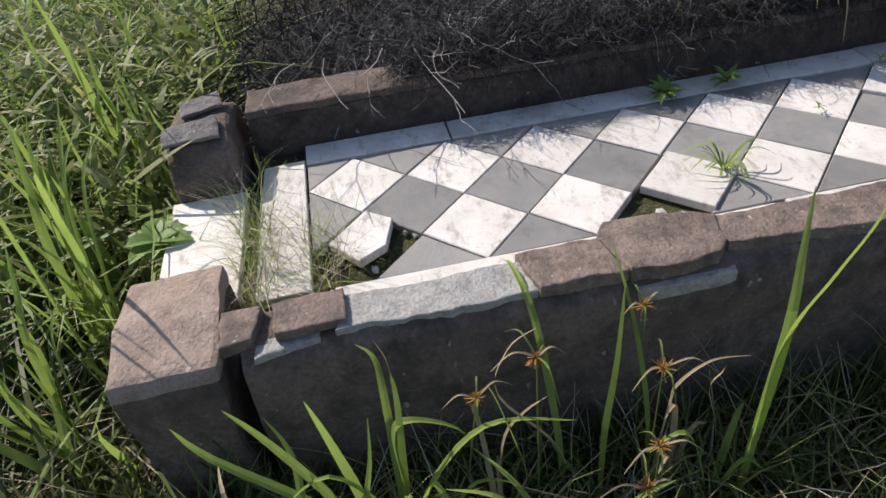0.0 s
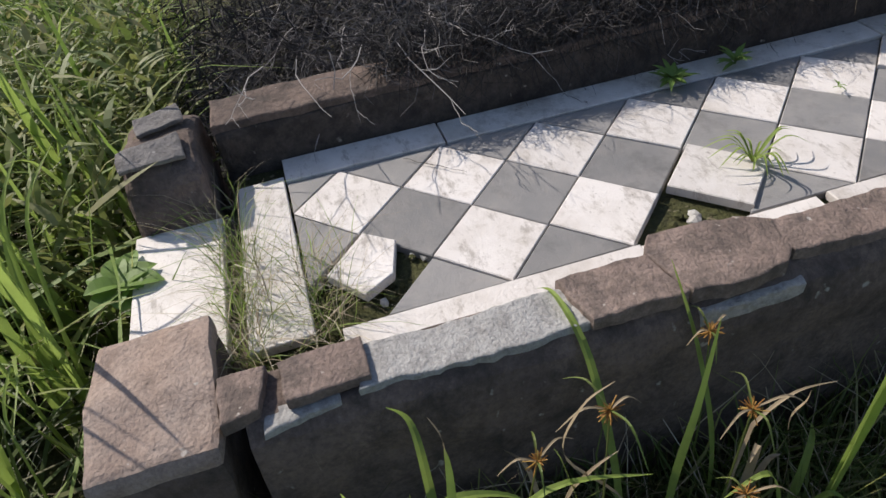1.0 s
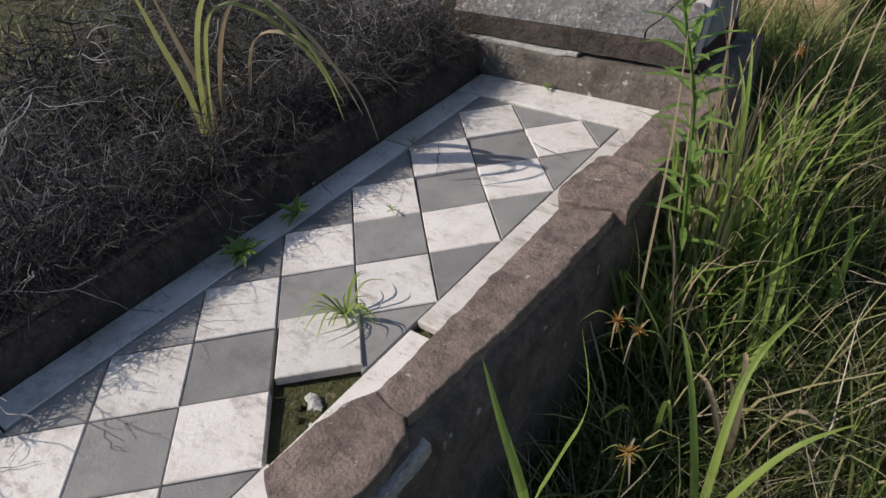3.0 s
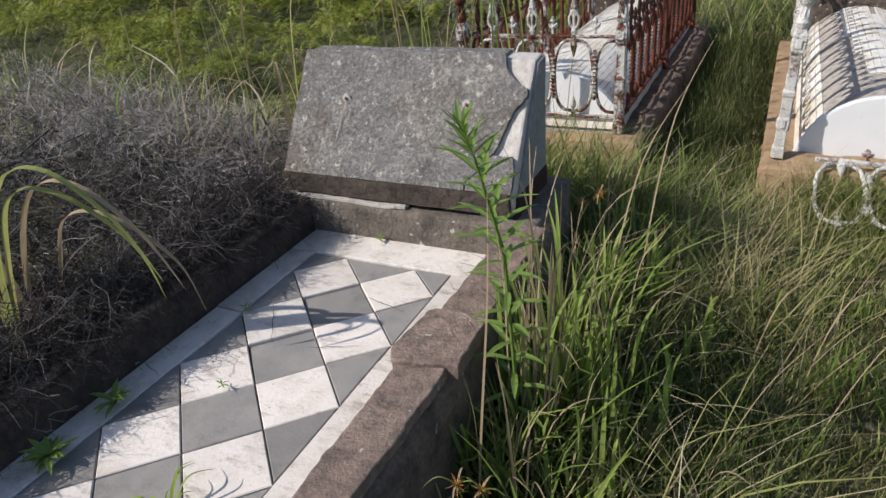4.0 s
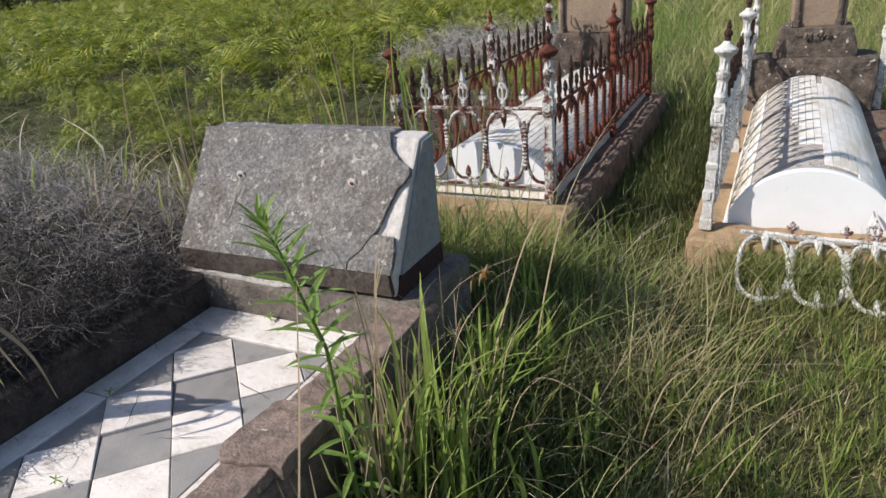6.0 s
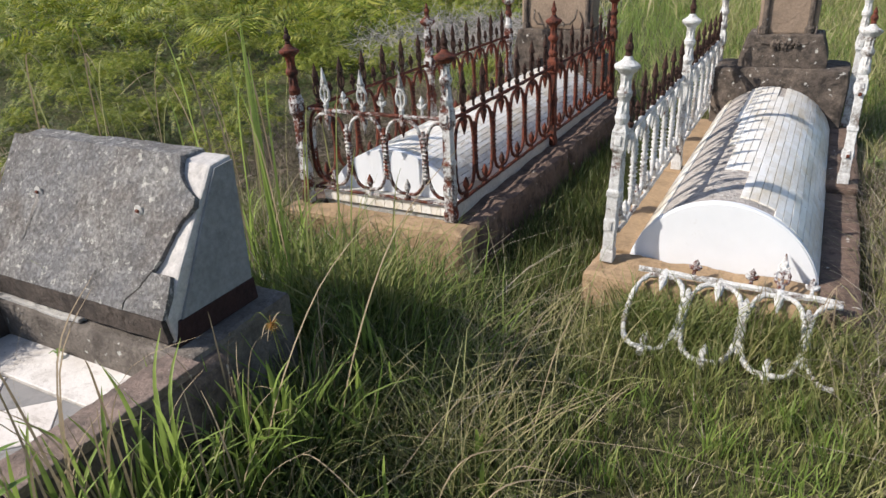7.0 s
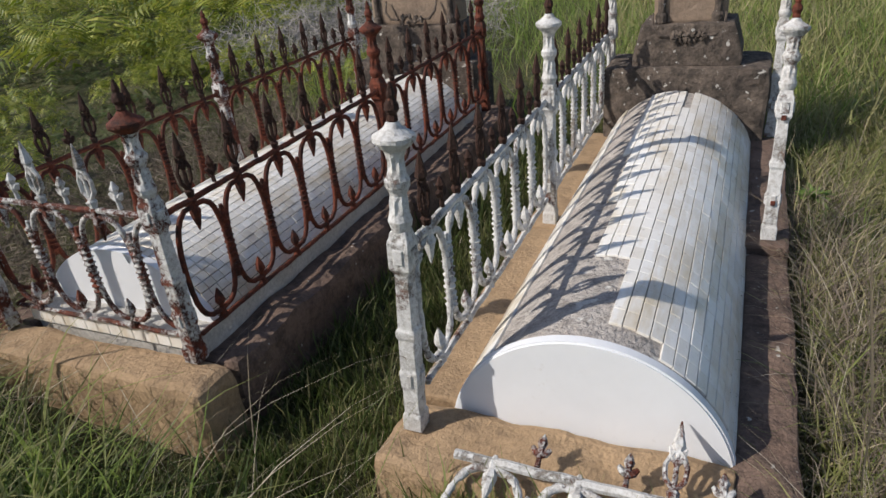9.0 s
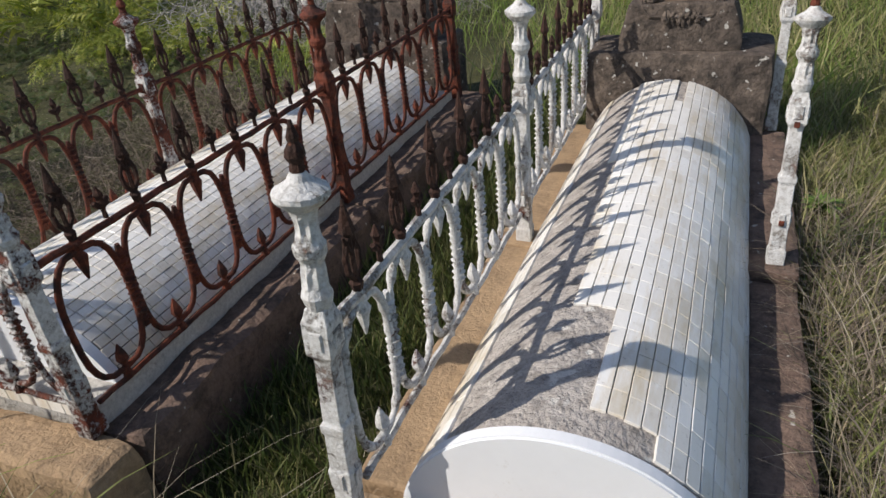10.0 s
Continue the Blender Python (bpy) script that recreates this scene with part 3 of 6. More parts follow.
for k in range(46):               # rubble in the holes
    rnd = random.Random(500 + k)
    x, y = (rnd.uniform(0.36, 0.55), rnd.uniform(-0.40, -0.14)) if k < 28 else (rnd.uniform(0.46, 0.66), rnd.uniform(0.40, 0.47))
    bm = bmesh.new()
    bmesh.ops.create_icosphere(bm, subdivisions=1, radius=rnd.uniform(0.006, 0.016))
    for v in bm.verts:
        v.co = Vector((v.co.x * 1.3, v.co.y, v.co.z * 0.7)) * (1 + 0.35 * noise.noise(v.co * 90 + Vector((k, 0, 0)))) + Vector((x, y, TOP - 0.016))
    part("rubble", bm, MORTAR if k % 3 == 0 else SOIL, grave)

# ---- the desk headstone ----
desk = thing("headstone", (0.25, 2.25, 0), "grey cement desk headstone with a sloping face and a broken corner", "headstone")
part("plinth", stone_block(-0.30, 0.80, 1.985, 2.445, -0.05, 0.53, 0.018, 0.07, 0.007, 5), PLINTH, desk, "stained cement plinth")
bm = bmesh.new()
prism(bm, [(2.035, 0.535), (2.02, 0.63), (2.29, 1.018), (2.378, 1.024), (2.365, 0.535)], -0.215, 0.715, "x")
bevel(bm, 0.01)
roughen(bm, 0.07, 0.004, 6, 41)
part("core", bm, DESK_CORE, desk, "white painted core")
SLOPE = Vector((0, 0.285, 0.415)).normalized()
NORM = Vector((0, -SLOPE.z, SLOPE.y))
EDGE = [(-0.10, 0.545), (0.0, 0.54), (0.02, 0.535), (0.06, 0.575), (0.10, 0.60), (0.14, 0.63), (0.18, 0.645), (0.22, 0.655), (0.28, 0.672), (0.32, 0.700), (0.335, 0.714), (0.365, 0.712), (0.39, 0.665), (0.43, 0.625), (0.515, 0.60)]


def desk_point(x, q, lift):
    base = Vector((x, 2.02, 0.63)) + (SLOPE * q if q >= 0 else Vector((0, -0.012 * q / 0.1, q)))
    n = NORM if q > 0.01 else Vector((0, -1, 0)) if q < -0.01 else (NORM + Vector((0, -1, 0))).normalized()
    grit = 0.003 * noise.noise(Vector((x * 22, q * 22, 0))) + 0.003 * noise.noise(Vector((x * 7, q * 7, 3)))
    return base + n * (lift + (grit if lift > 0 else 0))


def crust_sheet(q0, q1, rows, cols, left_of, right_of):
    """A sheet of render on the sloping face between two ragged edges."""
    bm = bmesh.new()
    qs = [q0 + (q1 - q0) * k / rows for k in range(rows + 1)]
    grid = [[[bm.verts.new(desk_point(left_of(q) + (right_of(q) - left_of(q)) * i / cols, q, lift)) for i in range(cols + 1)] for q in qs] for lift in (0.016, -0.006)]
    for g in grid:
        for r0, r1 in zip(g, g[1:]):
            for i in range(cols):
                bm.faces.new((r0[i], r0[i + 1], r1[i + 1], r1[i]))
    rim = [[r[0] for r in g] + g[-1][1:] + [r[-1] for r in g[-2::-1]] + g[0][-2:0:-1] for g in grid]
    for k in range(len(rim[0])):
        n = (k + 1) % len(rim[0])
        bm.faces.new((rim[0][k], rim[0][n], rim[1][n], rim[1][k]))
    return bm


def broken_edge(q):
    return float(np.interp(q, [e[0] for e in EDGE], [e[1] for e in EDGE])) + 0.005 * noise.noise(Vector((q * 60, 5, 0)))


part("lip", crust_sheet(-0.080, -0.002, 6, 48, lambda q: -0.230, lambda q: 0.705), DESK_LIP, desk, "black-stained lower lip of the face")
part("mortar_line", stone_block(-0.20, 0.30, 2.0, 2.04, 0.526, 0.541, 0.004, 0.025, 0.006, 66), MORTAR, desk, "pale broken mortar line above the plinth")
part("face", crust_sheet(0.0, 0.488, 36, 48, lambda q: -0.228, broken_edge), DESK_CRUST, desk, "rough grey face with pale lichen spots")
part("face_corner", crust_sheet(0.0, 0.125, 10, 12, lambda q: broken_edge(q) + 0.006, lambda q: 0.712 - 0.25 * max(0.0, q - 0.07)), DESK_CRUST, desk, "cracked-off lower corner of the face")
part("top_ridge", stone_block(-0.222, 0.60, 2.278, 2.385, 1.005, 1.036, 0.01, 0.05, 0.005, 61), DESK_CRUST, desk)
bm = bmesh.new()
prism(bm, [(2.06, 0.60), (2.296, 1.008), (2.372, 1.014), (2.36, 0.60)], 0.708, 0.724, "x")
roughen(bm, 0.06, 0.0015, 6, 44)
part("side_face", bm, DESK_SIDE, desk, "smooth grey painted side")
bm = bmesh.new()
prism(bm, [(2.032, 0.532), (2.055, 0.61), (2.365, 0.61), (2.37, 0.532)], 0.708, 0.727, "x")
part("side_band", bm, DESK_BAND, desk, "dark red band along the foot of the side")
for x in (0.003, 0.502):
    spot = Vector((x, 2.186, 0.872)) + NORM * 0.016
    bm = bmesh.new()
    bmesh.ops.create_icosphere(bm, subdivisions=2, radius=0.019)
    for v in bm.verts:
        v.co = Vector((v.co.x * 1.1, v.co.y * 0.35, v.co.z * 1.2)) * (1 + 0.4 * noise.noise(v.co * 60)) + spot
    fix = part("fixing", bm, MORTAR, desk, "mortar plug of a lost plaque")
    bm = bmesh.new()
    tube(bm, [spot, spot + NORM * 0.014], 0.006)
    part("peg", bm, IRON_RED, fix)
bm = bmesh.new()
rows = []
for k in range(31):
    q = 0.125 + 0.165 * k / 30
    w = 0.004 + 0.006 * (k / 30) + 0.005 * noise.noise(Vector((q * 70, 1, 0)))
    c = 0.003 - 0.016 * (1 - k / 30) + 0.004 * noise.noise(Vector((q * 40, 9, 0)))
    rows.append([bm.verts.new(Vector((c + e * max(0.0015, w), 2.02, 0.63)) + SLOPE * q + NORM * lift) for e, lift in ((-1, 0.0172), (0, 0.0205), (1, 0.0172))])
for a, b in zip(rows, rows[1:]):
    for e in (0, 1):
        bm.faces.new((a[e], a[e + 1], b[e + 1], b[e]))
part("stain", bm, LIME_RUN, desk, "pale lime run below the plug")

# ---- cast-iron fences ----
# half-widths and heights of a post that stands 0.85 m to the cap: the square lower part, then the round neck
POST_LOWER = [(0.030, 0.0), (0.030, 0.05), (0.0255, 0.058), (0.025, 0.135), (0.028, 0.145), (0.0285, 0.19), (0.025, 0.20), (0.0245, 0.292), (0.029, 0.300), (0.029, 0.318), (0.0235, 0.326),
              (0.0215, 0.478), (0.024, 0.488), (0.031, 0.498), (0.031, 0.572), (0.026, 0.582), (0.022, 0.60)]
POST_UPPER = [(0.024, 0.598), (0.029, 0.610), (0.032, 0.625), (0.026, 0.640), (0.022, 0.655), (0.0205, 0.69), (0.024, 0.698), (0.031, 0.710), (0.032, 0.726), (0.024, 0.738), (0.019, 0.752), (0.0185, 0.772),
              (0.024, 0.788), (0.030, 0.80)]


@functools.lru_cache(None)
def post_panel(mat):
    bm = bmesh.new()
    for v in box(bm, -0.017, 0.017, -0.001, 0.005, -0.028, 0.028):
        if v.co.y > 0:
            v.co.x, v.co.z = v.co.x * 0.75, v.co.z * 0.82
    return mesh_of("panel", bm, mat)


def fence_post(x, y, z, mat, tip_mat, label, group, lean=(0, 0), height=0.85, tip=True, cap_mat=None, neck_mat=None):
    ob = thing("fence_post", (x, y, z), label, "fence post", group)
    k = height / 0.85
    bm = bmesh.new()
    lathe(bm, [(r * 1.414, h * k) for r, h in POST_LOWER], 4, math.pi / 4)
    bmesh.ops.bevel(bm, geom=list(bm.edges), offset=0.0025, segments=1, affect="EDGES")
    for v in bm.verts:
        v.co += noise.noise_vector(v.co * 25 + Vector((x, y, 0))) * 0.002
    shaft = new("shaft", mesh_of("shaft", bm, mat))
    shaft.parent = ob
    for a in range(4):               # raised panel and leaf on each side of the block
        for h, w, r in ((0.535, 1.0, 0.0305), (0.168, 0.66, 0.0278)):
            shared("panel", post_panel(mat), shaft, Matrix.Rotation(a * math.pi / 2, 4, "Z") @ Matrix.Translation((0, r, h * k)) @ Matrix.Diagonal((w, 1.0, 0.85, 1.0)))
    bm = bmesh.new()
    rows = [(ra + (rb - ra) * f, (ha + (hb - ha) * f) * k) for (ra, ha), (rb, hb) in zip(POST_UPPER, POST_UPPER[1:]) for f in (0.0, 0.5)] + [(0.030, 0.80 * k)]
    lathe(bm, [(r * 1.04, h) for r, h in rows], 16)
    for v in bm.verts:               # upright leaves round the neck
        h = v.co.z / k
        swell = max(0.0, math.sin(math.pi * (h - 0.64) / 0.055)) if 0.64 < h < 0.695 else max(0.0, math.sin(math.pi * (h - 0.735) / 0.055)) if 0.735 < h < 0.79 else 0.0
        grow = 1 + 0.22 * swell * (0.4 + 0.6 * math.cos(8 * math.atan2(v.co.y, v.co.x)))
        v.co.x, v.co.y = v.co.x * grow, v.co.y * grow
    for v in bm.verts:
        v.co += noise.noise_vector(v.co * 30 + Vector((x, y, 0))) * 0.0022
    neck = new("neck", mesh_of("neck", bm, neck_mat or mat))
    neck.parent = ob
    bm = bmesh.new()
    lathe(bm, [(0.030, 0.798 * k), (0.047, 0.812 * k), (0.054, 0.820 * k), (0.054, 0.830 * k), (0.041, 0.838 * k), (0.024, 0.849 * k), (0.015, 0.862 * k)], 18)
    for v in bm.verts:
        v.co += noise.noise_vector(v.co * 35 + Vector((x, y, 0))) * 0.0022
    cap = new("cap", mesh_of("cap", bm, cap_mat or neck_mat or mat))
    cap.parent = ob
    if tip:
        bm = bmesh.new()
        lathe(bm, [(0.011, 0.858 * k), (0.015, 0.866 * k), (0.013, 0.878 * k), (0.020, 0.890 * k), (0.018, 0.902 * k), (0.010, 0.914 * k), (0.012, 0.922 * k), (0.003, 0.950 * k)], 8)
        spike = new("spike", mesh_of("spike", bm, tip_mat))
        spike.parent = ob
    ob.matrix_basis = pose(x, y, z, lean[0], lean[1], 0)
    return ob


iron_meshes = {}


def iron_piece(kind, p, mat):
    """Shared meshes of the castings, for an oval spacing p, centred on the oval's axis; x along the panel, z up."""
    key = (kind, round(p, 4), mat.name)
    if key in iron_meshes:
        return iron_meshes[key]
    bm = bmesh.new()
    if kind in ("loop", "half_loop"):
        a, top, low = p / 2 - 0.008, 0.435, 0.03
        pts = []
        for k in range(25):
            u = 2 * math.pi * k / 24 - math.pi / 2
            cx, cz = math.cos(u), math.sin(u)
            pts.append((a * math.copysign(abs(cx) ** 0.62, cx), 0, (top + low) / 2 + (top - low) / 2 * math.copysign(abs(cz) ** 0.8, cz)))
        if kind == "half_loop":
            pts = [q for q in pts if q[0] <= 0.001]
            pts = sorted(pts, key=lambda q: q[2])
        if mat is IRON_WHITE:
            fine = [Vector(pts[k]).lerp(Vector(pts[k + 1]), u) for k in range(len(pts) - 1) for u in (0.0, 0.33, 0.67)] + [Vector(pts[-1])]
            tube(bm, fine, [0.0115 + 0.0045 * noise.noise(v * 38) + 0.003 * noise.noise(v * 95) for v in fine], 8)
        else:
            tube(bm, pts, 0.0098, 7)
    elif kind == "stem":
        prof = []
        for k in range(11):
            z = 0.125 + 0.022 * k
            prof += [(0.0125, z), (0.021, z + 0.009), (0.0125, z + 0.016)]
        lathe(bm, [(0.008, 0.10)] + prof + [(0.008, 0.385)], 7)
    elif kind == "pendant":
        lathe(bm, [(0.005, 0.475), (0.017, 0.455), (0.012, 0.435), (0.02, 0.415), (0.016, 0.39), (0.009, 0.365), (0.003, 0.345)], 7)
    elif kind == "bud":
        lathe(bm, [(0.018, 0.0), (0.011, 0.03), (0.008, 0.045), (0.019, 0.065), (0.016, 0.085), (0.003, 0.115)], 7)
    elif kind == "finial":
        for sx in (-1, 1):
            tube(bm, [(0, 0, 0.49), (sx * 0.024, 0, 0.52), (sx * 0.027, 0, 0.555), (sx * 0.012, 0, 0.59), (0, 0, 0.60)], 0.007, 6)
            tube(bm, [(0, 0, 0.56), (sx * 0.012, 0, 0.575), (sx * 0.022, 0, 0.607)], [0.006, 0.008, 0.003], 5)
        lathe(bm, [(0.012, 0.465), (0.017, 0.485), (0.007, 0.50), (0.006, 0.595), (0.019, 0.61), (0.013, 0.635), (0.002, 0.685)], 6)
    elif kind == "trefoil":
        lathe(bm, [(0.008, 0.47), (0.007, 0.495), (0.013, 0.51), (0.010, 0.525), (0.015, 0.54), (0.003, 0.565)], 6)
        for sx in (-1, 1):
            tube(bm, [(0, 0, 0.50), (sx * 0.014, 0, 0.512), (sx * 0.025, 0, 0.525)], [0.006, 0.010, 0.006], 6)
    for v in bm.verts:
        v.co += noise.noise_vector(v.co * 45) * (0.0038 if mat is IRON_WHITE and "loop" not in kind else 0.0018)
    iron_meshes[key] = mesh_of(kind, bm, mat, smooth=kind in ("loop", "half_loop"))
    return iron_meshes[key]


def fence_panel(length, ovals, m, mats, label, group, half=False, broken=False):
    """A panel along its own x, from 0 to length; z 0 is the underside of the bottom rail."""
    body, tips, rails = mats
    ob = thing("iron_railing", (0, 0, 0), label, "iron fence", group)
    p = length / (ovals + (0.5 if half else 0))
    for z, r, nm in ((0.455, 0.014 if rails is IRON_WHITE else 0.011, "top_rail"), (0.0, 0.011 if rails is IRON_WHITE else 0.009, "bottom_rail")):
        if broken and z == 0.0:
            continue
        bm = bmesh.new()
        n = max(4, int(length / 0.05))
        tube(bm, [(length * k / n, 0.002 * math.sin(k * 1.7), z + 0.0015 * math.sin(k * 2.3)) for k in range(n + 1)], r, 6)
        rail = new(nm, mesh_of(nm, bm, rails))
        rail.parent = ob
    for k in range(ovals):
        x = p * (k + 0.5)
        at = Matrix.Translation((x, 0, 0))
        shared("loop", iron_piece("loop", p, body), ob, at)
        shared("pendant", iron_piece("pendant", p, body), ob, at)
        shared("bud", iron_piece("bud", p, body), ob, at)
        if not broken or k == ovals - 1:
            shared("finial", iron_piece("finial", p, tips), ob, at)
    for k in range(0 if half else 1, ovals + (1 if half else 0)):
        at = Matrix.Translation((p * k if k else 0.0, 0, 0))
        if k:
            shared("stem", iron_piece("stem", p, body), ob, at)
            shared("trefoil", iron_piece("trefoil", p, tips), ob, at)
    if half:
        shared("half_loop", iron_piece("half_loop", p, body), ob, Matrix.Translation((length, 0, 0)))
    ob.matrix_basis = m
    return ob


# ---- the red-fenced vault grave ----
def arch(cx, half, z0, rise, n=40, grow=0.0):
    """Points on the round top of a vault, from one springing to the other."""
    r = (half * half + rise * rise) / (2 * rise)
    a = math.asin(min(1.0, half / r))
    return [(cx + (r + grow) * math.sin(-a + 2 * a * k / n), z0 + rise - r + (r + grow) * math.cos(-a + 2 * a * k / n)) for k in range(n + 1)]


def vault(cx, half, z0, rise, y0, y1, label_core, owner, core_mat):
    bm = bmesh.new()
    pts = arch(cx, half, z0, rise, 36)
    prism(bm, [(cx - half, z0 - 0.05)] + pts + [(cx + half, z0 - 0.05)], y0, y1, "y")
    bmesh.ops.triangulate(bm, faces=[f for f in bm.faces if len(f.verts) > 4])
    return part("vault_core", bm, core_mat, owner, label_core)


def vault_tiles(owner, cx, half, z0, rise, y0, y1, wide, long, kept, near, joined_mat, cross):
    """Glazed tiles laid on the vault in columns: those before near are single pieces, the rest one sheet."""
    r = (half * half + rise * rise) / (2 * rise)
    a = math.asin(half / r)
    cols, rows = int(2 * a * r / wide), int((y1 - y0) / long)
    da, dl = 2 * a / cols, (y1 - y0) / rows
    bm = bmesh.new()
    w, l, t = da * r / 2 - 0.0013, dl / 2 - cross, 0.008
    box(bm, -w, w, -l, l, -t, 0.0)
    bmesh.ops.bevel(bm, geom=[e for e in bm.edges if all(v.co.z > -1e-6 for v in e.verts)], offset=0.0012, segments=1, affect="EDGES")
    me = mesh_of("tile", bm, TILE)
    base = [v.co.copy() for v in me.vertices]
    polys = [tuple(q.vertices) for q in me.polygons]
    verts, faces, singles = [], [], 0
    rnd = random.Random(7)
    for j in range(rows):
        for i in range(cols):
            u = -a + da * (i + 0.5)
            y = y0 + dl * (j + 0.5) + 0.004 * math.sin(i * 2.1)
            if not kept(u / a, y, rnd):
                continue
            m = Matrix.Translation((cx + (r + 0.008) * math.sin(u), y, z0 + rise - r + (r + 0.008) * math.cos(u))) @ Matrix.Rotation(u, 4, "Y")
            m = m @ pose(0, 0, rnd.uniform(-0.0008, 0.0008), rnd.uniform(-0.7, 0.7), rnd.uniform(-0.9, 0.9), rnd.uniform(-0.5, 0.5))
            if y < near and u > -0.75 * a and singles < 300:
                shared("tile", me, owner, Matrix.Translation(-place_of(owner)) @ m)
                singles += 1
            else:
                n = len(verts)
                verts += [m @ v for v in base]
                faces += [tuple(n + q for q in f) for f in polys]
    sheet = big_mesh("tiling", [v - place_of(owner) for v in verts], faces, joined_mat)
    sheet.parent = owner
    tagged(sheet, kind="stuff")


red = thing("vault_grave", (0.25, 5.2, 0), "sandstone kerbed grave with a white-tiled vault behind a rusty fence", "grave")
part("kerb", stone_block(-0.34, 0.84, 3.66, 3.84, -0.08, 0.24, 0.034, 0.045, 0.013, 71), SANDSTONE, red, "tan sandstone front kerb")
part("kerb", stone_block(0.66, 0.85, 3.845, 5.30, -0.08, 0.235, 0.04, 0.05, 0.016, 72), SANDSTONE_DARK, red, "dark weathered side kerb")
part("kerb", stone_block(0.66, 0.86, 5.305, 6.95, -0.08, 0.24, 0.04, 0.05, 0.016, 73), SANDSTONE_DARK, red, "dark weathered side kerb")
part("kerb", stone_block(-0.34, -0.15, 3.845, 6.95, -0.08, 0.235, 0.02, 0.10, 0.008, 74), SANDSTONE_DARK, red)
part("platform", stone_block(-0.16, 0.67, 3.87, 6.75, 0.05, 0.297, 0.006, 0.12, 0.003, 75), MORTAR, red)
for k in range(14):
    w = 0.83 / 14
    bm = bmesh.new()
    box(bm, -0.16 + w * k + 0.001, -0.16 + w * (k + 1) - 0.001, 3.855, 3.868, 0.246, 0.302)
    bevel(bm, 0.002, 1)
    part("fascia_tile", bm, TILE, red)
part("side_edging", stone_block(0.665, 0.69, 3.87, 6.75, 0.2, 0.30, 0.004, 0.15, 0.002, 76), MORTAR, red)
vault(0.25, 0.41, 0.30, 0.235, 4.0, 6.6, "white tiled vault", red, JOINT)
bm = bmesh.new()
prism(bm, [(-0.165, 0.295)] + arch(0.25, 0.415, 0.30, 0.245, 30) + [(0.665, 0.295)], 3.965, 3.998, "y")
bmesh.ops.triangulate(bm, faces=[f for f in bm.faces if len(f.verts) > 4])
part("end_slab", bm, END_SLAB, red, "smooth white arched end slab")
vault_tiles(red, 0.25, 0.41, 0.30, 0.235, 4.0, 6.6, 0.034, 0.044, lambda u, y, rnd: True, 4.75, TILE_JOINED, 0.0011)

RUST, WORN, CLEAN = "iron posts of the red fence", "iron panels of the red fence", "iron posts of the white fence"
fence_post(-0.225, 3.80, 0.24, IRON_MOST, IRON_DARK, "cast-iron post, white paint below, rusty neck", RUST, (-2, -2), 0.87, neck_mat=IRON_RED)
fence_post(0.69, 3.828, 0.24, IRON_MOST, IRON_DARK, "cast-iron post, white paint below, rusty neck", RUST, (-0.5, 0), 0.865, neck_mat=IRON_HALF, cap_mat=IRON_RED)
fence_post(0.70, 5.33, 0.24, IRON_RED, IRON_RED, "dark red rusty cast-iron post", RUST)
fence_post(0.70, 6.80, 0.24, IRON_RED, IRON_RED, "dark rusty cast-iron post by the headstone", RUST)
fence_post(-0.20, 5.25, 0.24, IRON_HALF, IRON_RED, "rusty cast-iron post with flaking white paint", RUST)
fence_post(-0.20, 6.69, 0.24, IRON_HALF, IRON_RED, "rusty cast-iron post with flaking white paint", RUST)
fence_panel(0.84, 3, pose(-0.18, 3.845, 0.318), (IRON_HALF, IRON_WHITE, IRON_HALF), "front panel of looped iron with white fleur finials", WORN, True)
for x, y0, y1 in ((0.70, 3.87, 5.30), (0.70, 5.365, 6.77)):
    fence_panel(y1 - y0, 6, pose(x, y0, 0.318, 0, 0, 90), (IRON_RED, IRON_DARK, IRON_RED), "dark red rusty panel of looped iron with spear finials", WORN)
for x, y0, y1 in ((-0.20, 3.84, 5.22), (-0.20, 5.28, 6.66)):
    fence_panel(y1 - y0, 6, pose(x, y0, 0.318, 0, 0, 90), (IRON_RED, IRON_DARK, IRON_RED), "rusty panel of looped iron with spear finials", WORN)

# ---- the white-fenced vault grave ----
pale = thing("vault_grave", (2.0, 5.1, 0), "sandstone kerbed grave with a white-tiled barrel vault, some tiles lost", "grave")
part("kerb", stone_block(1.45, 2.42, 3.64, 3.93, -0.08, 0.165, 0.034, 0.04, 0.013, 81), SANDSTONE, pale, "worn tan sandstone front kerb")
part("kerb", stone_block(1.45, 1.64, 3.95, 5.2, -0.08, 0.172, 0.012, 0.10, 0.006, 82), SANDSTONE, pale, "worn tan sandstone side kerb")
part("kerb", stone_block(1.45, 1.64, 5.205, 6.6, -0.08, 0.175, 0.012, 0.10, 0.006, 83), SANDSTONE, pale)
part("kerb", stone_block(2.40, 2.575, 3.70, 5.19, -0.08, 0.150, 0.02, 0.08, 0.009, 84), SANDSTONE_DARK, pale, "dark stained sandstone side kerb")
part("kerb", stone_block(2.40, 2.575, 5.195, 6.6, -0.08, 0.185, 0.02, 0.08, 0.009, 85), SANDSTONE_DARK, pale)
vault(2.005, 0.40, 0.15, 0.315, 3.972, 6.5, "grey mortar under the tiles", pale, VAULT_BED)
bm = bmesh.new()
prism(bm, [(1.60, 0.12)] + arch(2.005, 0.408, 0.15, 0.325, 40) + [(2.41, 0.12)], 3.935, 3.970, "y")
bmesh.ops.recalc_face_normals(bm, faces=bm.faces)
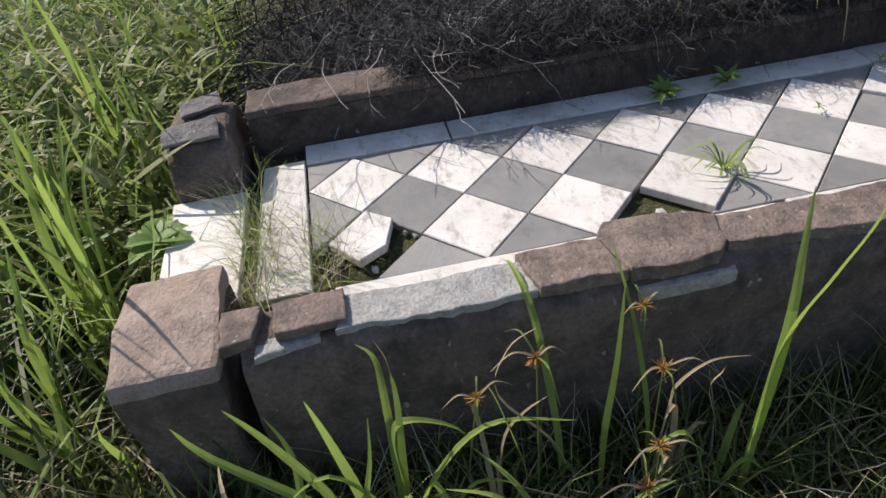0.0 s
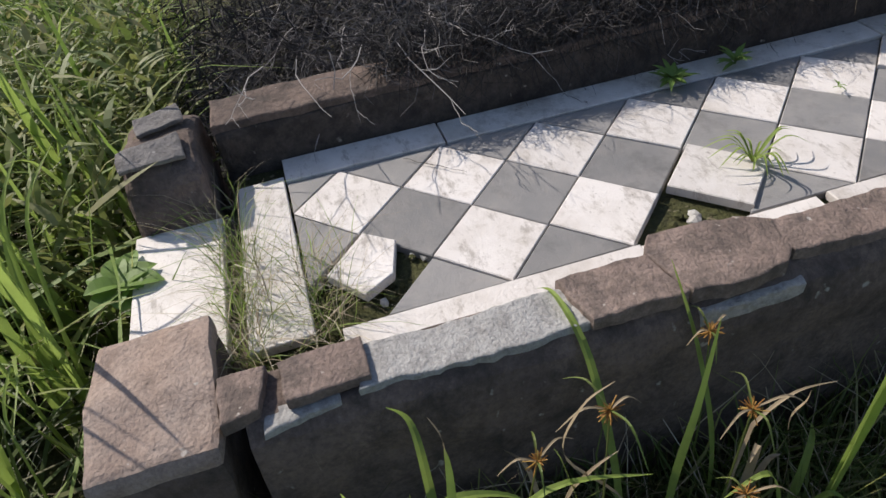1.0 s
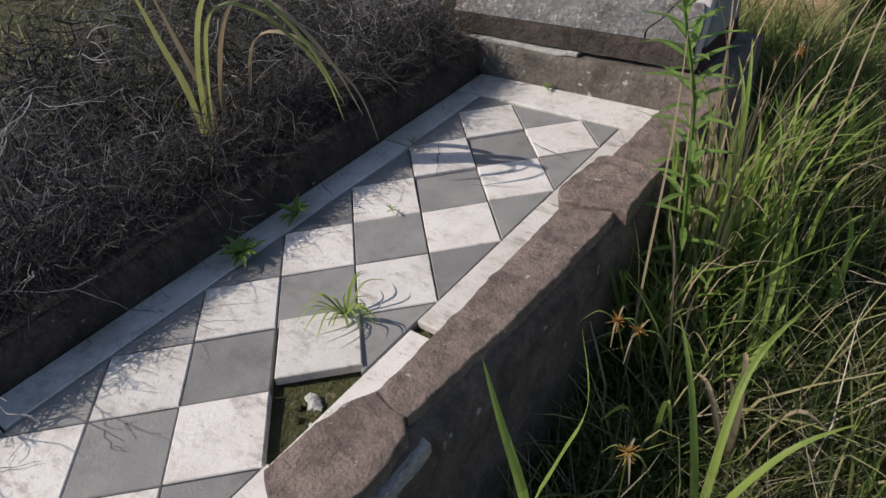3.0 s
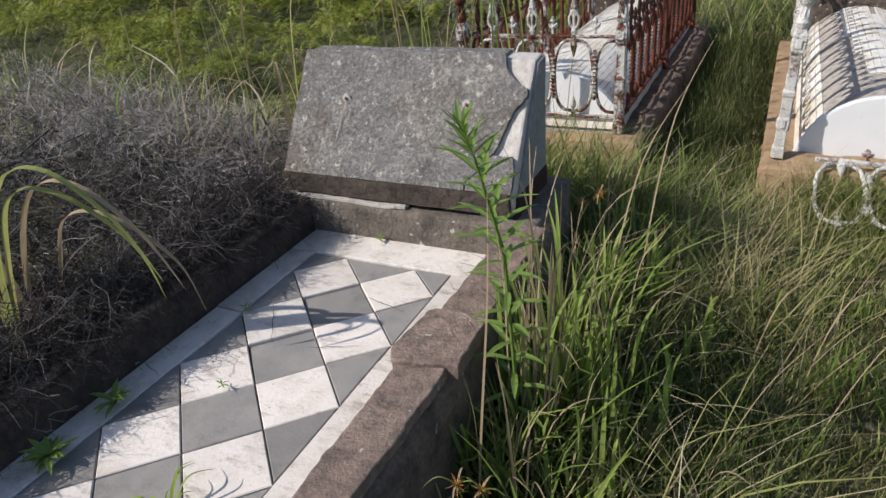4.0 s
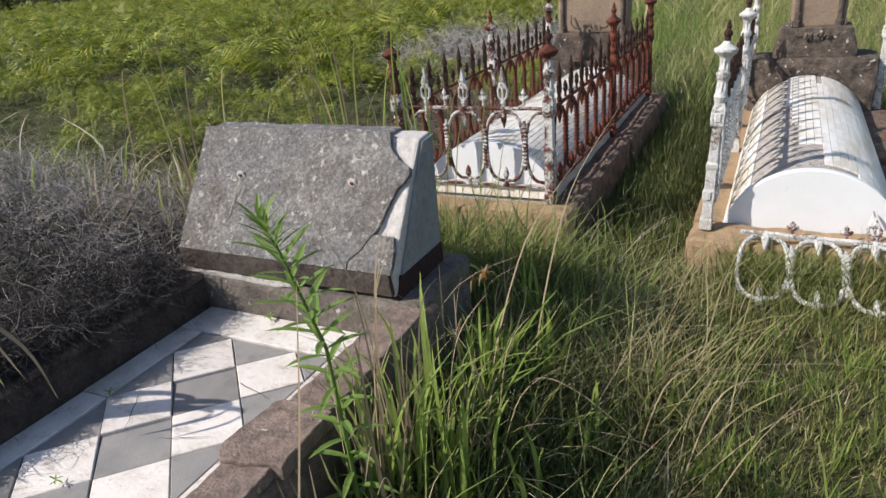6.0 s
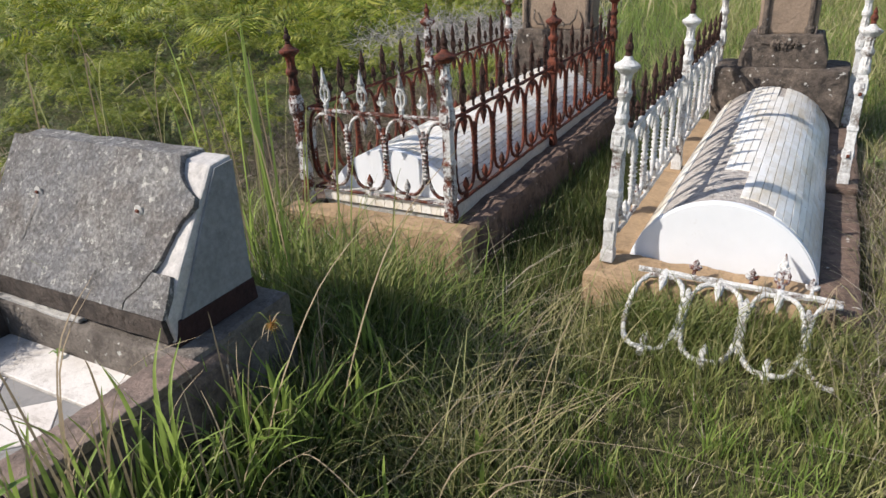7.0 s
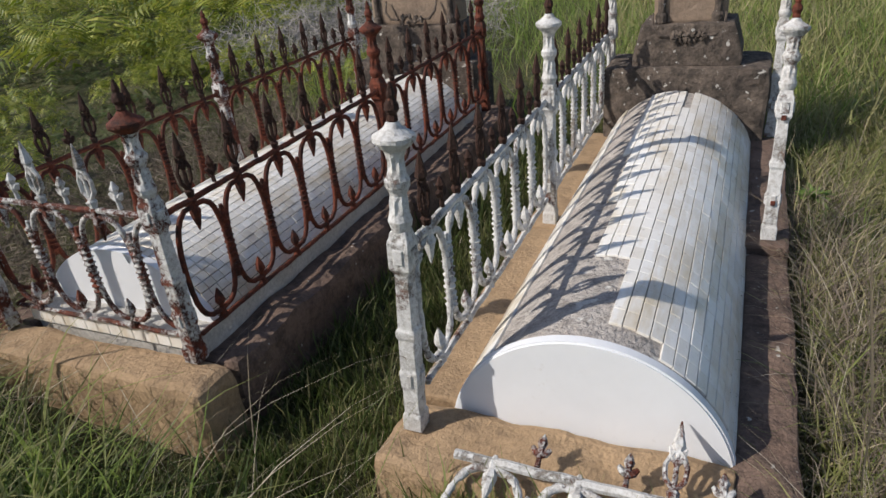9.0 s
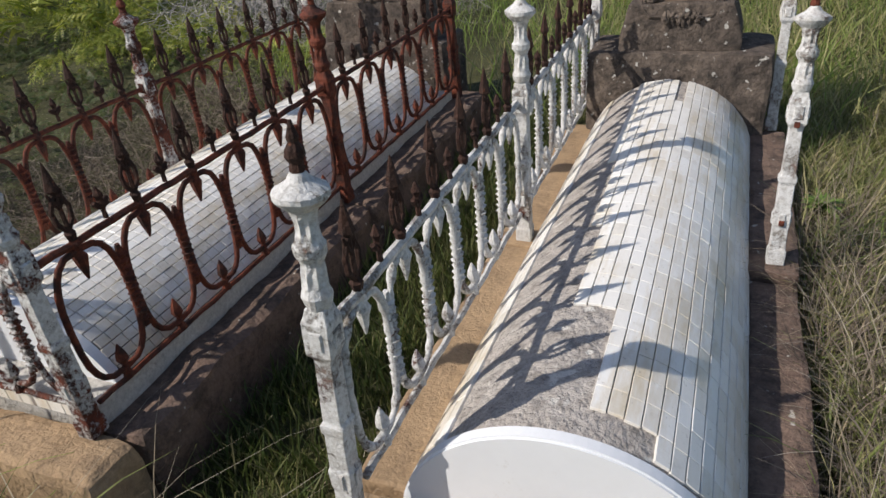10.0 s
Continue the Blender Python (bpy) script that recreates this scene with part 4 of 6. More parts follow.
bmesh.ops.bevel(bm, geom=[e for e in bm.edges if all(v.co.y < 3.9351 for v in e.verts)], offset=0.006, segments=2, affect="EDGES", clamp_overlap=True)
bmesh.ops.triangulate(bm, faces=[f for f in bm.faces if len(f.verts) > 4])
part("end_slab", bm, END_SLAB, pale, "smooth white arched end slab")


def pale_kept(u, y, rnd):
    """Which tiles are left: a bare strip runs along one flank and widens at the foot."""
    if u < -0.60:
        return not (y < 4.02 and u > -0.7)
    if y < 4.45:
        limit = 0.05
    elif y < 4.95:
        limit = -0.12
    elif y < 5.5:
        limit = -0.20
    else:
        limit = -0.26
    if 6.15 < y < 6.5 and 0.04 < u < 0.16:
        return False
    if y < 4.03:
        return u > 0.36
    return u > limit


vault_tiles(pale, 2.005, 0.40, 0.15, 0.315, 3.985, 6.5, 0.039, 0.078, pale_kept, 5.15, TILE_JOINED, 0.0005)
WHITE_PANELS = "iron panels of the white fence"
fence_post(1.525, 3.815, 0.17, IRON_WHITE, IRON_DARK, "white painted cast-iron post with a rusty tip", CLEAN, (-2.0, 2.0), 0.925)
fence_post(1.56, 5.27, 0.175, IRON_WHITE, IRON_DARK, "white painted cast-iron post with a rusty tip", CLEAN, (0, 0.6), 0.93)
fence_post(1.56, 6.78, 0.18, IRON_WHITE, IRON_WHITE, "white painted cast-iron post by the headstone", CLEAN, (0, 0), 0.93)
lone = fence_post(2.49, 5.27, 0.185, IRON_WHITE, IRON_RED, "lone leaning white cast-iron post with an empty bolt hole", CLEAN, (-10, 0), 0.865)
for z in (0.15, 0.495):
    bm = bmesh.new()
    box(bm, -0.009, 0.009, -0.039, -0.030, z, z + 0.02)
    bevel(bm, 0.002, 1)
    hole = new("bolt_hole", mesh_of("bolt_hole", bm, IRON_RED))
    hole.parent = lone
fence_post(2.50, 6.62, 0.185, IRON_WHITE, IRON_HALF, "grey white cast-iron post by the headstone", CLEAN, (-3, 0), 0.93)
for y0, y1 in ((3.86, 5.235), (5.305, 6.75)):
    fence_panel(y1 - y0, 6, pose(1.555, y0, 0.305, 0, 0, 90), (IRON_WHITE, IRON_DARK, IRON_WHITE), "white painted panel of looped iron with rusty spear finials", WHITE_PANELS)
fence_panel(0.80, 3, pose(1.70, 3.275, 0.05, -69, 1, 0.5), (IRON_WHITE, IRON_MOST, IRON_WHITE), "fallen front panel of white iron leaning on the kerb", WHITE_PANELS, True, True)


# ---- headstones behind the vaults ----
def tall_stone(x0, x1, y, z_base, z_step, top, inset, label, wreath):
    cx = (x0 + x1) / 2
    ob = thing("headstone", (cx, y + 0.2, 0), label, "headstone")
    part("base", stone_block(x0, x1, y, y + 0.42, -0.05, z_base, 0.03, 0.08, 0.012, x0 * 10), BASE_STONE, ob, "dark lichened base block")
    bm = bmesh.new()
    a, b = x0 + inset * 0.6, x1 - inset * 0.6
    prism(bm, [(a, z_base - 0.01), (a, z_base + 0.06), (a + 0.05, z_step), (b - 0.05, z_step), (b, z_base + 0.06), (b, z_base - 0.01)], y + 0.05, y + 0.38, "y")
    bevel(bm, 0.012)
    roughen(bm, 0.06, 0.008, 7, 91)
    part("step", bm, BASE_STONE, ob)
    a, b = x0 + inset, x1 - inset
    bm = stone_block(a, b, y + 0.12, y + 0.33, z_step - 0.01, top, 0.02, 0.10, 0.004, 92)
    part("shaft", bm, HEAD_STONE, ob, "brown sandstone shaft")
    for x in (a + 0.045, b - 0.045):
        bm = bmesh.new()
        tube(bm, [(x, y + 0.115, z_step), (x, y + 0.115, top - 0.1)], 0.022, 10)
        lathe(bm, [(0.034, z_step), (0.034, z_step + 0.04), (0.026, z_step + 0.055)], 10, 0, (x, y + 0.113))
        part("column", bm, BASE_STONE, ob)
    rnd = random.Random(int(abs(x0) * 100))
    bm = bmesh.new()
    for k in range(26):
        u = rnd.uniform(-1, 1)
        c = Vector((cx + 0.10 * u, y + 0.045 - 0.01 * rnd.random(), wreath + 0.03 * rnd.uniform(-1, 1) * (1.2 - abs(u))))
        vs = bmesh.ops.create_icosphere(bm, subdivisions=1, radius=0.017)["verts"]
        rot = Euler((rnd.uniform(-1, 1), rnd.uniform(-2, 2), rnd.uniform(-1, 1))).to_matrix()
        for v in vs:
            v.co = rot @ Vector((v.co.x * 1.5, v.co.y * 0.7, v.co.z * 0.8)) + c
    part("carving", bm, BASE_STONE, ob, "carved spray of leaves and flowers")
    for sx in (-1, 1):
        bm = bmesh.new()
        tube(bm, [(cx + sx * 0.09, y + 0.05, wreath), (cx + sx * 0.15, y + 0.05, wreath + 0.005), (cx + sx * 0.19, y + 0.06, wreath + 0.05), (cx + sx * 0.195, y + 0.1, wreath + 0.12)], [0.008, 0.009, 0.009, 0.006], 6)
        part("scroll", bm, BASE_STONE, ob, "carved trailing ribbon")


tall_stone(1.56, 2.47, 6.52, 0.60, 0.83, 1.9, 0.26, "brown sandstone headstone on a dark stepped base, carved with flowers", 0.765)
tall_stone(-0.34, 0.60, 6.88, 0.55, 0.80, 1.9, 0.14, "weathered brown sandstone headstone behind the rusty fence", 0.84)

# ---- plants ----
def curves_mesh(name, spine, side, mat):
    """Ribbons from spines (n, k, 3) and half-widths as vectors (n, k, 3); the last point is the tip."""
    n, k, _ = spine.shape
    left, rightv = spine[:, :-1] - side[:, :-1], spine[:, :-1] + side[:, :-1]
    verts = np.concatenate([np.stack([left, rightv], 2).reshape(n, 2 * (k - 1), 3), spine[:, -1:]], 1)
    step = 2 * (k - 1) + 1
    base = (np.arange(n) * step)[:, None]
    quads = []
    for q in range(k - 2):
        quads.append(np.concatenate([base + 2 * q, base + 2 * q + 1, base + 2 * q + 3, base + 2 * q + 2], 1))
    tris = np.concatenate([base + 2 * (k - 2), base + 2 * (k - 2) + 1, base + step - 1], 1)
    faces = (np.concatenate(quads).tolist() if quads else []) + tris.tolist()
    return big_mesh(name, verts.reshape(-1, 3).tolist(), faces, mat)


def blades(name, pts, height, width, mat, lean=0.3, droop=0.5, k=5, rng=None):
    """Grass blades rooted at pts (n, 3); height and width are arrays."""
    rng = rng or np.random.default_rng(1)
    n = len(pts)
    az = rng.uniform(0, 2 * np.pi, n)
    out = np.stack([np.cos(az), np.sin(az), np.zeros(n)], 1)
    tw = az + np.pi / 2 + rng.normal(0, 0.6, n)
    across = np.stack([np.cos(tw), np.sin(tw), np.zeros(n)], 1)
    ln, dr = np.abs(rng.normal(lean, lean * 0.5, n)), np.abs(rng.normal(droop, droop * 0.6, n))
    q = np.linspace(0, 1, k)
    horiz = ln[:, None] * q + dr[:, None] * q ** 2.4
    vert = q - 0.55 * np.clip(dr, 0, 1.3)[:, None] * q ** 3
    sway = rng.normal(0, 0.06, (n, 1)) * np.sin(q * 5)[None, :]
    spine = pts[:, None, :] + height[:, None, None] * (horiz[:, :, None] * out[:, None, :] + sway[:, :, None] * across[:, None, :])
    spine[:, :, 2] += height[:, None] * vert
    wide = width[:, None] * np.minimum(1.0, 0.55 + 1.6 * q) * (1 - q ** 2.2)
    return curves_mesh(name, spine, wide[:, :, None] * across[:, None, :] * 0.5, mat)


GRAVES = ((-0.29, 0.86, -0.83, 2.54), (-0.36, 0.87, 3.655, 7.32), (1.44, 2.585, 3.63, 7.0))


def clear_of(x, y, pad=0.0):
    ok = np.ones(len(x), bool)
    for x0, x1, y0, y1 in GRAVES:
        ok &= ~((x > x0 - pad) & (x < x1 + pad) & (y > y0 - pad) & (y < y1 + pad))
    return ok


def scatter(rng, n, x0, x1, y0, y1, clump=0.0, per=12):
    if clump:
        c = np.stack([rng.uniform(x0, x1, n // per), rng.uniform(y0, y1, n // per)], 1)
        xy = np.repeat(c, per, 0) + rng.normal(0, clump, (n // per * per, 2))
    else:
        xy = np.stack([rng.uniform(x0, x1, n), rng.uniform(y0, y1, n)], 1)
    xy = xy[clear_of(xy[:, 0], xy[:, 1], 0.0)]
    return np.concatenate([xy, np.array([[land(a, b)] for a, b in xy])], 1)


def in_scrub(x, y):
    return ((x > -2.7) & (x < -0.24) & (y > -0.75) & (y < 2.75)) | ((x > -1.25) & (x < -0.3) & (y > 3.75) & (y < 6.4))


def meadow(name, seed, n, area, h, w, mat, label, lean=0.3, droop=0.5, clump=0.05, per=14, k=5, keep=None):
    rng = np.random.default_rng(seed)
    p = scatter(rng, n, *area, clump, per)
    p = p[~in_scrub(p[:, 0], p[:, 1])]
    if keep is not None:
        p = p[keep(p[:, 0], p[:, 1], rng)]
    hh = rng.uniform(h[0], h[1], len(p)) * rng.uniform(0.6, 1.15, len(p))
    ob = blades(name, p, hh, rng.uniform(w[0], w[1], len(p)), mat, lean, droop, k, rng)
    return tagged(ob, label, "grass", kind="stuff")


meadow("turf", 1, 58000, (0.95, 4.6, -1.2, 7.6), (0.03, 0.085), (0.003, 0.0065), GRASS_OLIVE, "short olive turf between the graves", 0.3, 0.12, 0.04, 14, 4, lambda x, y, r: ((x > 1.4) | (y < 3.3) | (r.random(len(x)) < 0.2)) & ((y > -0.4) | (r.random(len(x)) < 0.15)))
meadow("turf", 2, 30000, (0.8, 3.4, -1.2, 7.6), (0.04, 0.12), (0.003, 0.007), GRASS, "short green turf between the graves", 0.26, 0.14, 0.045, 18, 4, lambda x, y, r: (y > -0.4) | (r.random(len(x)) < 0.2))
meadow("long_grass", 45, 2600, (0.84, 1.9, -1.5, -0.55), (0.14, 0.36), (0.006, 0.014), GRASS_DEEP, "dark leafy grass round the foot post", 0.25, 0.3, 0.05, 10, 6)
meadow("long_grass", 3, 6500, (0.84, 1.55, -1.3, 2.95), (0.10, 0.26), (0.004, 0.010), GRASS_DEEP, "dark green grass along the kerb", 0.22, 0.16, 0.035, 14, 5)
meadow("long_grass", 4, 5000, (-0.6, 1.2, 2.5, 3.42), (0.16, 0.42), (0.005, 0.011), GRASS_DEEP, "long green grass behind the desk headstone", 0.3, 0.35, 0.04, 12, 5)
meadow("dry_grass", 5, 450, (0.84, 1.5, -0.9, 2.9), (0.12, 0.36), (0.0018, 0.004), GRASS_DRY, "pale dry grass along the kerb", 0.55, 0.35, 0.06, 5, 6)
meadow("dry_grass", 6, 1000, (2.55, 5.0, 2.2, 8.0), (0.12, 0.34), (0.0018, 0.0045), GRASS_DRY, "straw-coloured grass beside the white-fenced grave", 0.5, 0.9, 0.06, 10, 5)
meadow("long_grass", 30, 2600, (2.6, 4.6, 3.0, 7.8), (0.08, 0.24), (0.004, 0.008), GRASS_BRIGHT, "fresh green grass beside the white-fenced grave", 0.3, 0.25, 0.05, 14, 5)
meadow("long_grass", 23, 9000, (2.58, 4.2, 3.0, 7.4), (0.10, 0.28), (0.004, 0.008), GRASS, "green grass beside the white-fenced grave", 0.4, 0.4, 0.06, 12, 5)
meadow("long_grass", 7, 15000, (2.55, 5.5, 1.5, 8.5), (0.10, 0.30), (0.0035, 0.008), GRASS_OLIVE, "olive grass beside the white-fenced grave", 0.4, 0.45, 0.06, 12, 5)
meadow("tall_grass", 8, 2300, (-2.4, 0.95, -2.7, -0.82), (0.35, 0.80), (0.013, 0.030), GRASS_BRIGHT, "bright green tall grass at the foot of the grave", 0.25, 0.55, 0.07, 8, 7, lambda x, y, r: (x < 0.3) | (r.random(len(x)) < 0.22))
meadow("tall_grass", 9, 2200, (-3.0, 0.95, -3.0, -0.82), (0.2, 0.5), (0.010, 0.022), GRASS_DEEP, "green tall grass at the foot of the grave", 0.35, 0.7, 0.07, 10, 6)
meadow("tall_grass", 20, 1300, (-2.6, -0.30, -1.5, -0.30), (0.15, 0.40), (0.007, 0.016), GRASS_DEEP, "low leafy grass beside the scrub", 0.5, 0.8, 0.06, 10, 5)
meadow("dry_grass", 10, 800, (-2.4, 1.0, -2.6, -0.82), (0.25, 0.65), (0.002, 0.005), GRASS_DRY, "dry stems among the tall grass", 0.6, 1.0, 0.1, 4, 6)
meadow("far_grass", 11, 26000, (0.6, 9.0, 7.0, 20.0), (0.25, 0.6), (0.006, 0.013), GRASS_OLIVE, "pale long grass beyond the headstones", 0.25, 0.5, 0.12, 12, 4)
meadow("far_grass", 12, 16000, (-1.5, 9.0, 7.0, 18.0), (0.25, 0.65), (0.006, 0.012), GRASS_BRIGHT, "green long grass beyond the headstones", 0.2, 0.45, 0.15, 12, 4)
meadow("dry_grass", 13, 2400, (-1.6, 0.0, 2.6, 4.1), (0.2, 0.6), (0.002, 0.006), GRASS_DRY, "dry stems behind the dead scrub", 0.4, 0.9, 0.08, 8, 6)
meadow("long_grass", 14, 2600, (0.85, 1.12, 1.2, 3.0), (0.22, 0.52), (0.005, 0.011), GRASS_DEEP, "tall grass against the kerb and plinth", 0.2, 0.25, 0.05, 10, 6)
meadow("long_grass", 17, 600, (0.95, 1.9, -0.6, 3.2), (0.10, 0.26), (0.006, 0.011), GRASS_BRIGHT, "bright grass clumps in the turf", 0.25, 0.15, 0.022, 12, 5)
meadow("long_grass", 36, 260, (0.90, 1.45, 0.9, 2.4), (0.25, 0.6), (0.004, 0.009), GRASS_OLIVE, "yellowing tall grass beside the kerb", 0.3, 0.35, 0.05, 5, 6)
meadow("long_grass", 25, 300, (0.89, 1.10, 1.1, 2.3), (0.3, 0.62), (0.013, 0.022), GRASS_BRIGHT, "broad tall grass beside the kerb", 0.16, 0.2, 0.03, 9, 6)
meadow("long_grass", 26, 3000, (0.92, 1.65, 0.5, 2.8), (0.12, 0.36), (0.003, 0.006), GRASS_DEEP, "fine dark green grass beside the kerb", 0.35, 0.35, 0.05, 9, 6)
meadow("dead_stems", 37, 450, (0.95, 1.9, 0.6, 3.2), (0.10, 0.32), (0.0015, 0.0035), TWIG_BROWN, "thin brown dead stems in the shaded grass", 0.5, 0.5, 0.05, 7, 6)
meadow("dead_stems", 38, 2600, (2.58, 3.5, 3.2, 7.2), (0.10, 0.34), (0.0018, 0.004), TWIG_BROWN, "thin brown dead stems beside the white-fenced grave", 0.5, 0.6, 0.05, 7, 6)
meadow("dry_grass", 27, 90, (0.92, 1.6, 0.5, 2.6), (0.2, 0.5), (0.003, 0.006), GRASS_DRY, "dry broken leaves in the tall grass", 0.6, 0.35, 0.05, 4, 6)
meadow("long_grass", 28, 900, (1.6, 2.5, 2.0, 3.1), (0.07, 0.2), (0.004, 0.008), GRASS_BRIGHT, "fresh green grass clumps in front of the fallen railing", 0.25, 0.15, 0.03, 18, 5)
meadow("long_grass", 29, 1500, (1.45, 2.6, 2.95, 3.55), (0.06, 0.2), (0.003, 0.007), GRASS, "green grass growing through the fallen railing", 0.25, 0.2, 0.04, 14, 5)
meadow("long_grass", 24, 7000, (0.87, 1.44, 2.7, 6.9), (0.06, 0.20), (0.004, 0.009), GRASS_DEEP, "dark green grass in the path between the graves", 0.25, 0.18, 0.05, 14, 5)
meadow("long_grass", 21, 900, (0.1, 1.0, 2.55, 3.35), (0.25, 0.55), (0.006, 0.014), GRASS_BRIGHT, "tall bright grass between the graves", 0.3, 0.6, 0.05, 8, 7)
meadow("dry_grass", 18, 350, (0.4, 1.4, 2.4, 3.4), (0.25, 0.55), (0.002, 0.005), GRASS_DRY, "dry stalks behind the desk headstone", 0.7, 0.9, 0.08, 6, 6)
meadow("long_grass", 34, 2200, (0.88, 1.6, -0.95, 0.95), (0.10, 0.34), (0.004, 0.009), GRASS, "green grass along the foot of the kerb", 0.35, 0.3, 0.05, 10, 5)
meadow("dry_grass", 35, 420, (0.88, 1.5, -0.9, 0.95), (0.15, 0.42), (0.0022, 0.0045), GRASS_DRY, "dry curled stems along the foot of the kerb", 0.6, 0.7, 0.06, 4, 7)
meadow("dry_grass", 16, 6500, (1.2, 3.9, -0.8, 7.4), (0.03, 0.09), (0.0025, 0.005), GRASS_DRY, "pale dead thatch in the turf", 0.6, 0.2, 0.06, 12, 5, lambda x, y, r: (x > 1.75) | (y > 3.0) | (y < 1.2) | (r.random(len(x)) < 0.35))
meadow("far_grass", 22, 24000, (-14.0, 14.0, -12.0, 9.0), (0.2, 0.5), (0.012, 0.024), GRASS_OLIVE, "rough grass round the graves", 0.4, 0.6, 0.25, 12, 4, lambda x, y, r: ((x < -3.0) & (y < 3.0)) | (x > 4.7) | (y < -2.9))
meadow("far_grass", 19, 9000, (-14.0, 10.0, 14.0, 34.0), (0.4, 0.9), (0.02, 0.04), GRASS_OLIVE, "far rough pasture", 0.3, 0.5, 0.3, 12, 4)
meadow("long_grass", 15, 5200, (-0.75, -0.22, 3.3, 5.0), (0.2, 0.45), (0.004, 0.009), GRASS, "green grass beside the rusty fence", 0.3, 0.6, 0.05, 10, 5)


# dead scrub: tangled grey twigs over and behind the kerb
def twigs(name, seed, n, place, length, radius, mat, label, hang=0.0):
    rng = np.random.default_rng(seed)
    p = place(rng, n)
    n = len(p)
    k = 5
    d = rng.normal(0, 1, (n, 3))
    d[:, 2] = d[:, 2] * 0.7 - hang
    d /= np.linalg.norm(d, axis=1)[:, None]
    ln = rng.uniform(length[0], length[1], n)
    pts = [p]
    for _ in range(k - 1):
        d = d + rng.normal(0, 0.42, (n, 3)) - np.array([0, 0, 0.04 + hang * 0.3])
        d /= np.linalg.norm(d, axis=1)[:, None]
        pts.append(pts[-1] + d * (ln / (k - 1))[:, None])
    spine = np.stack(pts, 1)
    spine[:, :, 2] = np.maximum(spine[:, :, 2], 0.03)
    rad = rng.uniform(radius[0], radius[1], n)[:, None] * np.linspace(1, 0.4, k)[None, :]
    ref = np.cross(d, rng.normal(0, 1, (n, 3)))
    ref /= np.linalg.norm(ref, axis=1)[:, None]
    oth = np.cross(d, ref)
    rings = [spine + rad[:, :, None] * (ref * math.cos(a) + oth * math.sin(a))[:, None, :] for a in (0, 2.09, 4.19)]
    verts = np.stack(rings, 2).reshape(-1, 3)
    base = (np.arange(n) * k * 3)[:, None]
    faces = []
    for q in range(k - 1):
        for a in range(3):
            b = (a + 1) % 3
            faces.append(np.concatenate([base + q * 3 + a, base + q * 3 + b, base + q * 3 + 3 + b, base + q * 3 + 3 + a], 1))
    return tagged(big_mesh(name, verts.tolist(), np.concatenate(faces).tolist(), mat), label, "dead scrub", kind="stuff")


def scrub_height(x, y):
    hump = 1.02 + 0.10 * np.sin(x * 3.1 + 1.0) * np.cos(y * 2.3) + 0.06 * np.sin(y * 5.1)
    side = np.clip((0.25 - x) / 1.15, 0, 1) ** 0.6
    hump = hump - 0.34 * (0.5 + 0.5 * np.sin(x * 9.3 + 2.0 * np.sin(y * 4.0)) * np.sin(y * 8.1 + 1.5 * np.sin(x * 5.0)))
    endy = np.clip((y + 0.55) / 0.7, 0, 1) * np.clip((3.0 - y) / 0.7, 0, 1)
    return hump * side * endy ** 0.5


def scrub_place(rng, n):
    x, y = -0.14 - 2.5 * rng.random(n) ** 1.5, rng.uniform(-0.5, 2.9, n)
    h = scrub_height(x, y)
    z = h * (0.10 + 0.90 * rng.random(n) ** 0.85)
    keep = (z > np.where(x > -0.29, 0.58, 0.04)) & ~((x > -0.33) & (y > 1.93)) & ~((x > -0.29) & (y < 0.05 - 0.5 * rng.random(n)))
    keep &= (y > 1.3) | (rng.random(n) < 0.48)
    return np.stack([x, y, z], 1)[keep]


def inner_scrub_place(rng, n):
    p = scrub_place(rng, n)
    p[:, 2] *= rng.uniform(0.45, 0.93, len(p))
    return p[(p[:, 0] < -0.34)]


def floor_place(rng, n):
    x, y = rng.uniform(-2.0, -0.34, n), rng.uniform(-0.75, 1.3, n)
    z = np.array([land(a, b) for a, b in zip(x, y)])
    return np.stack([x, y, z + 0.02 + 0.40 * rng.random(n) ** 1.3], 1)


def fringe_place(rng, n):
    x, y = rng.uniform(-0.30, -0.15, n), rng.uniform(-0.1, 1.95, n)
    return np.stack([x, y, rng.uniform(0.54, 0.70, n)], 1)


def overhang_place(rng, n):
    x, y = -0.135 - 0.21 * rng.random(n), -0.12 + 2.05 * rng.random(n) ** 0.9
    return np.stack([x, y, 0.545 + (0.06 + 0.35 * (-0.135 - x)) * rng.random(n)], 1)


def end_place(rng, n):
    x, y = rng.uniform(-1.4, -0.33, n), rng.uniform(-0.62, 0.75, n)
    return np.stack([x, y, (0.30 + 0.28 * np.clip((y + 0.6) / 0.9, 0, 1)) * (0.55 + 0.45 * rng.random(n))], 1)


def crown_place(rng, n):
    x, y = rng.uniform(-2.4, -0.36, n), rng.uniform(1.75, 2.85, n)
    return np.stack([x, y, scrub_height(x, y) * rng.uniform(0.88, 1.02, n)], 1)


def hanging_place(rng, n):
    x, y = rng.uniform(-0.20, -0.105, n), -0.05 + 1.98 * rng.random(n) ** 0.9
    return np.stack([x, y, rng.uniform(0.50, 0.60, n)], 1)


def low_scrub_place(rng, n):
    x, y = rng.uniform(-1.7, -0.42, n), rng.uniform(3.6, 7.4, n)
    return np.stack([x, y, 0.36 * (0.6 + 0.4 * np.sin(x * 7) * np.cos(y * 6)) * rng.random(n) ** 0.7], 1)


def back_scrub_place(rng, n):
    x, y = rng.uniform(-3.2, -0.3, n), rng.uniform(8.2, 11.0, n)
    return np.stack([x, y, 0.55 * rng.random(n) ** 0.7], 1)


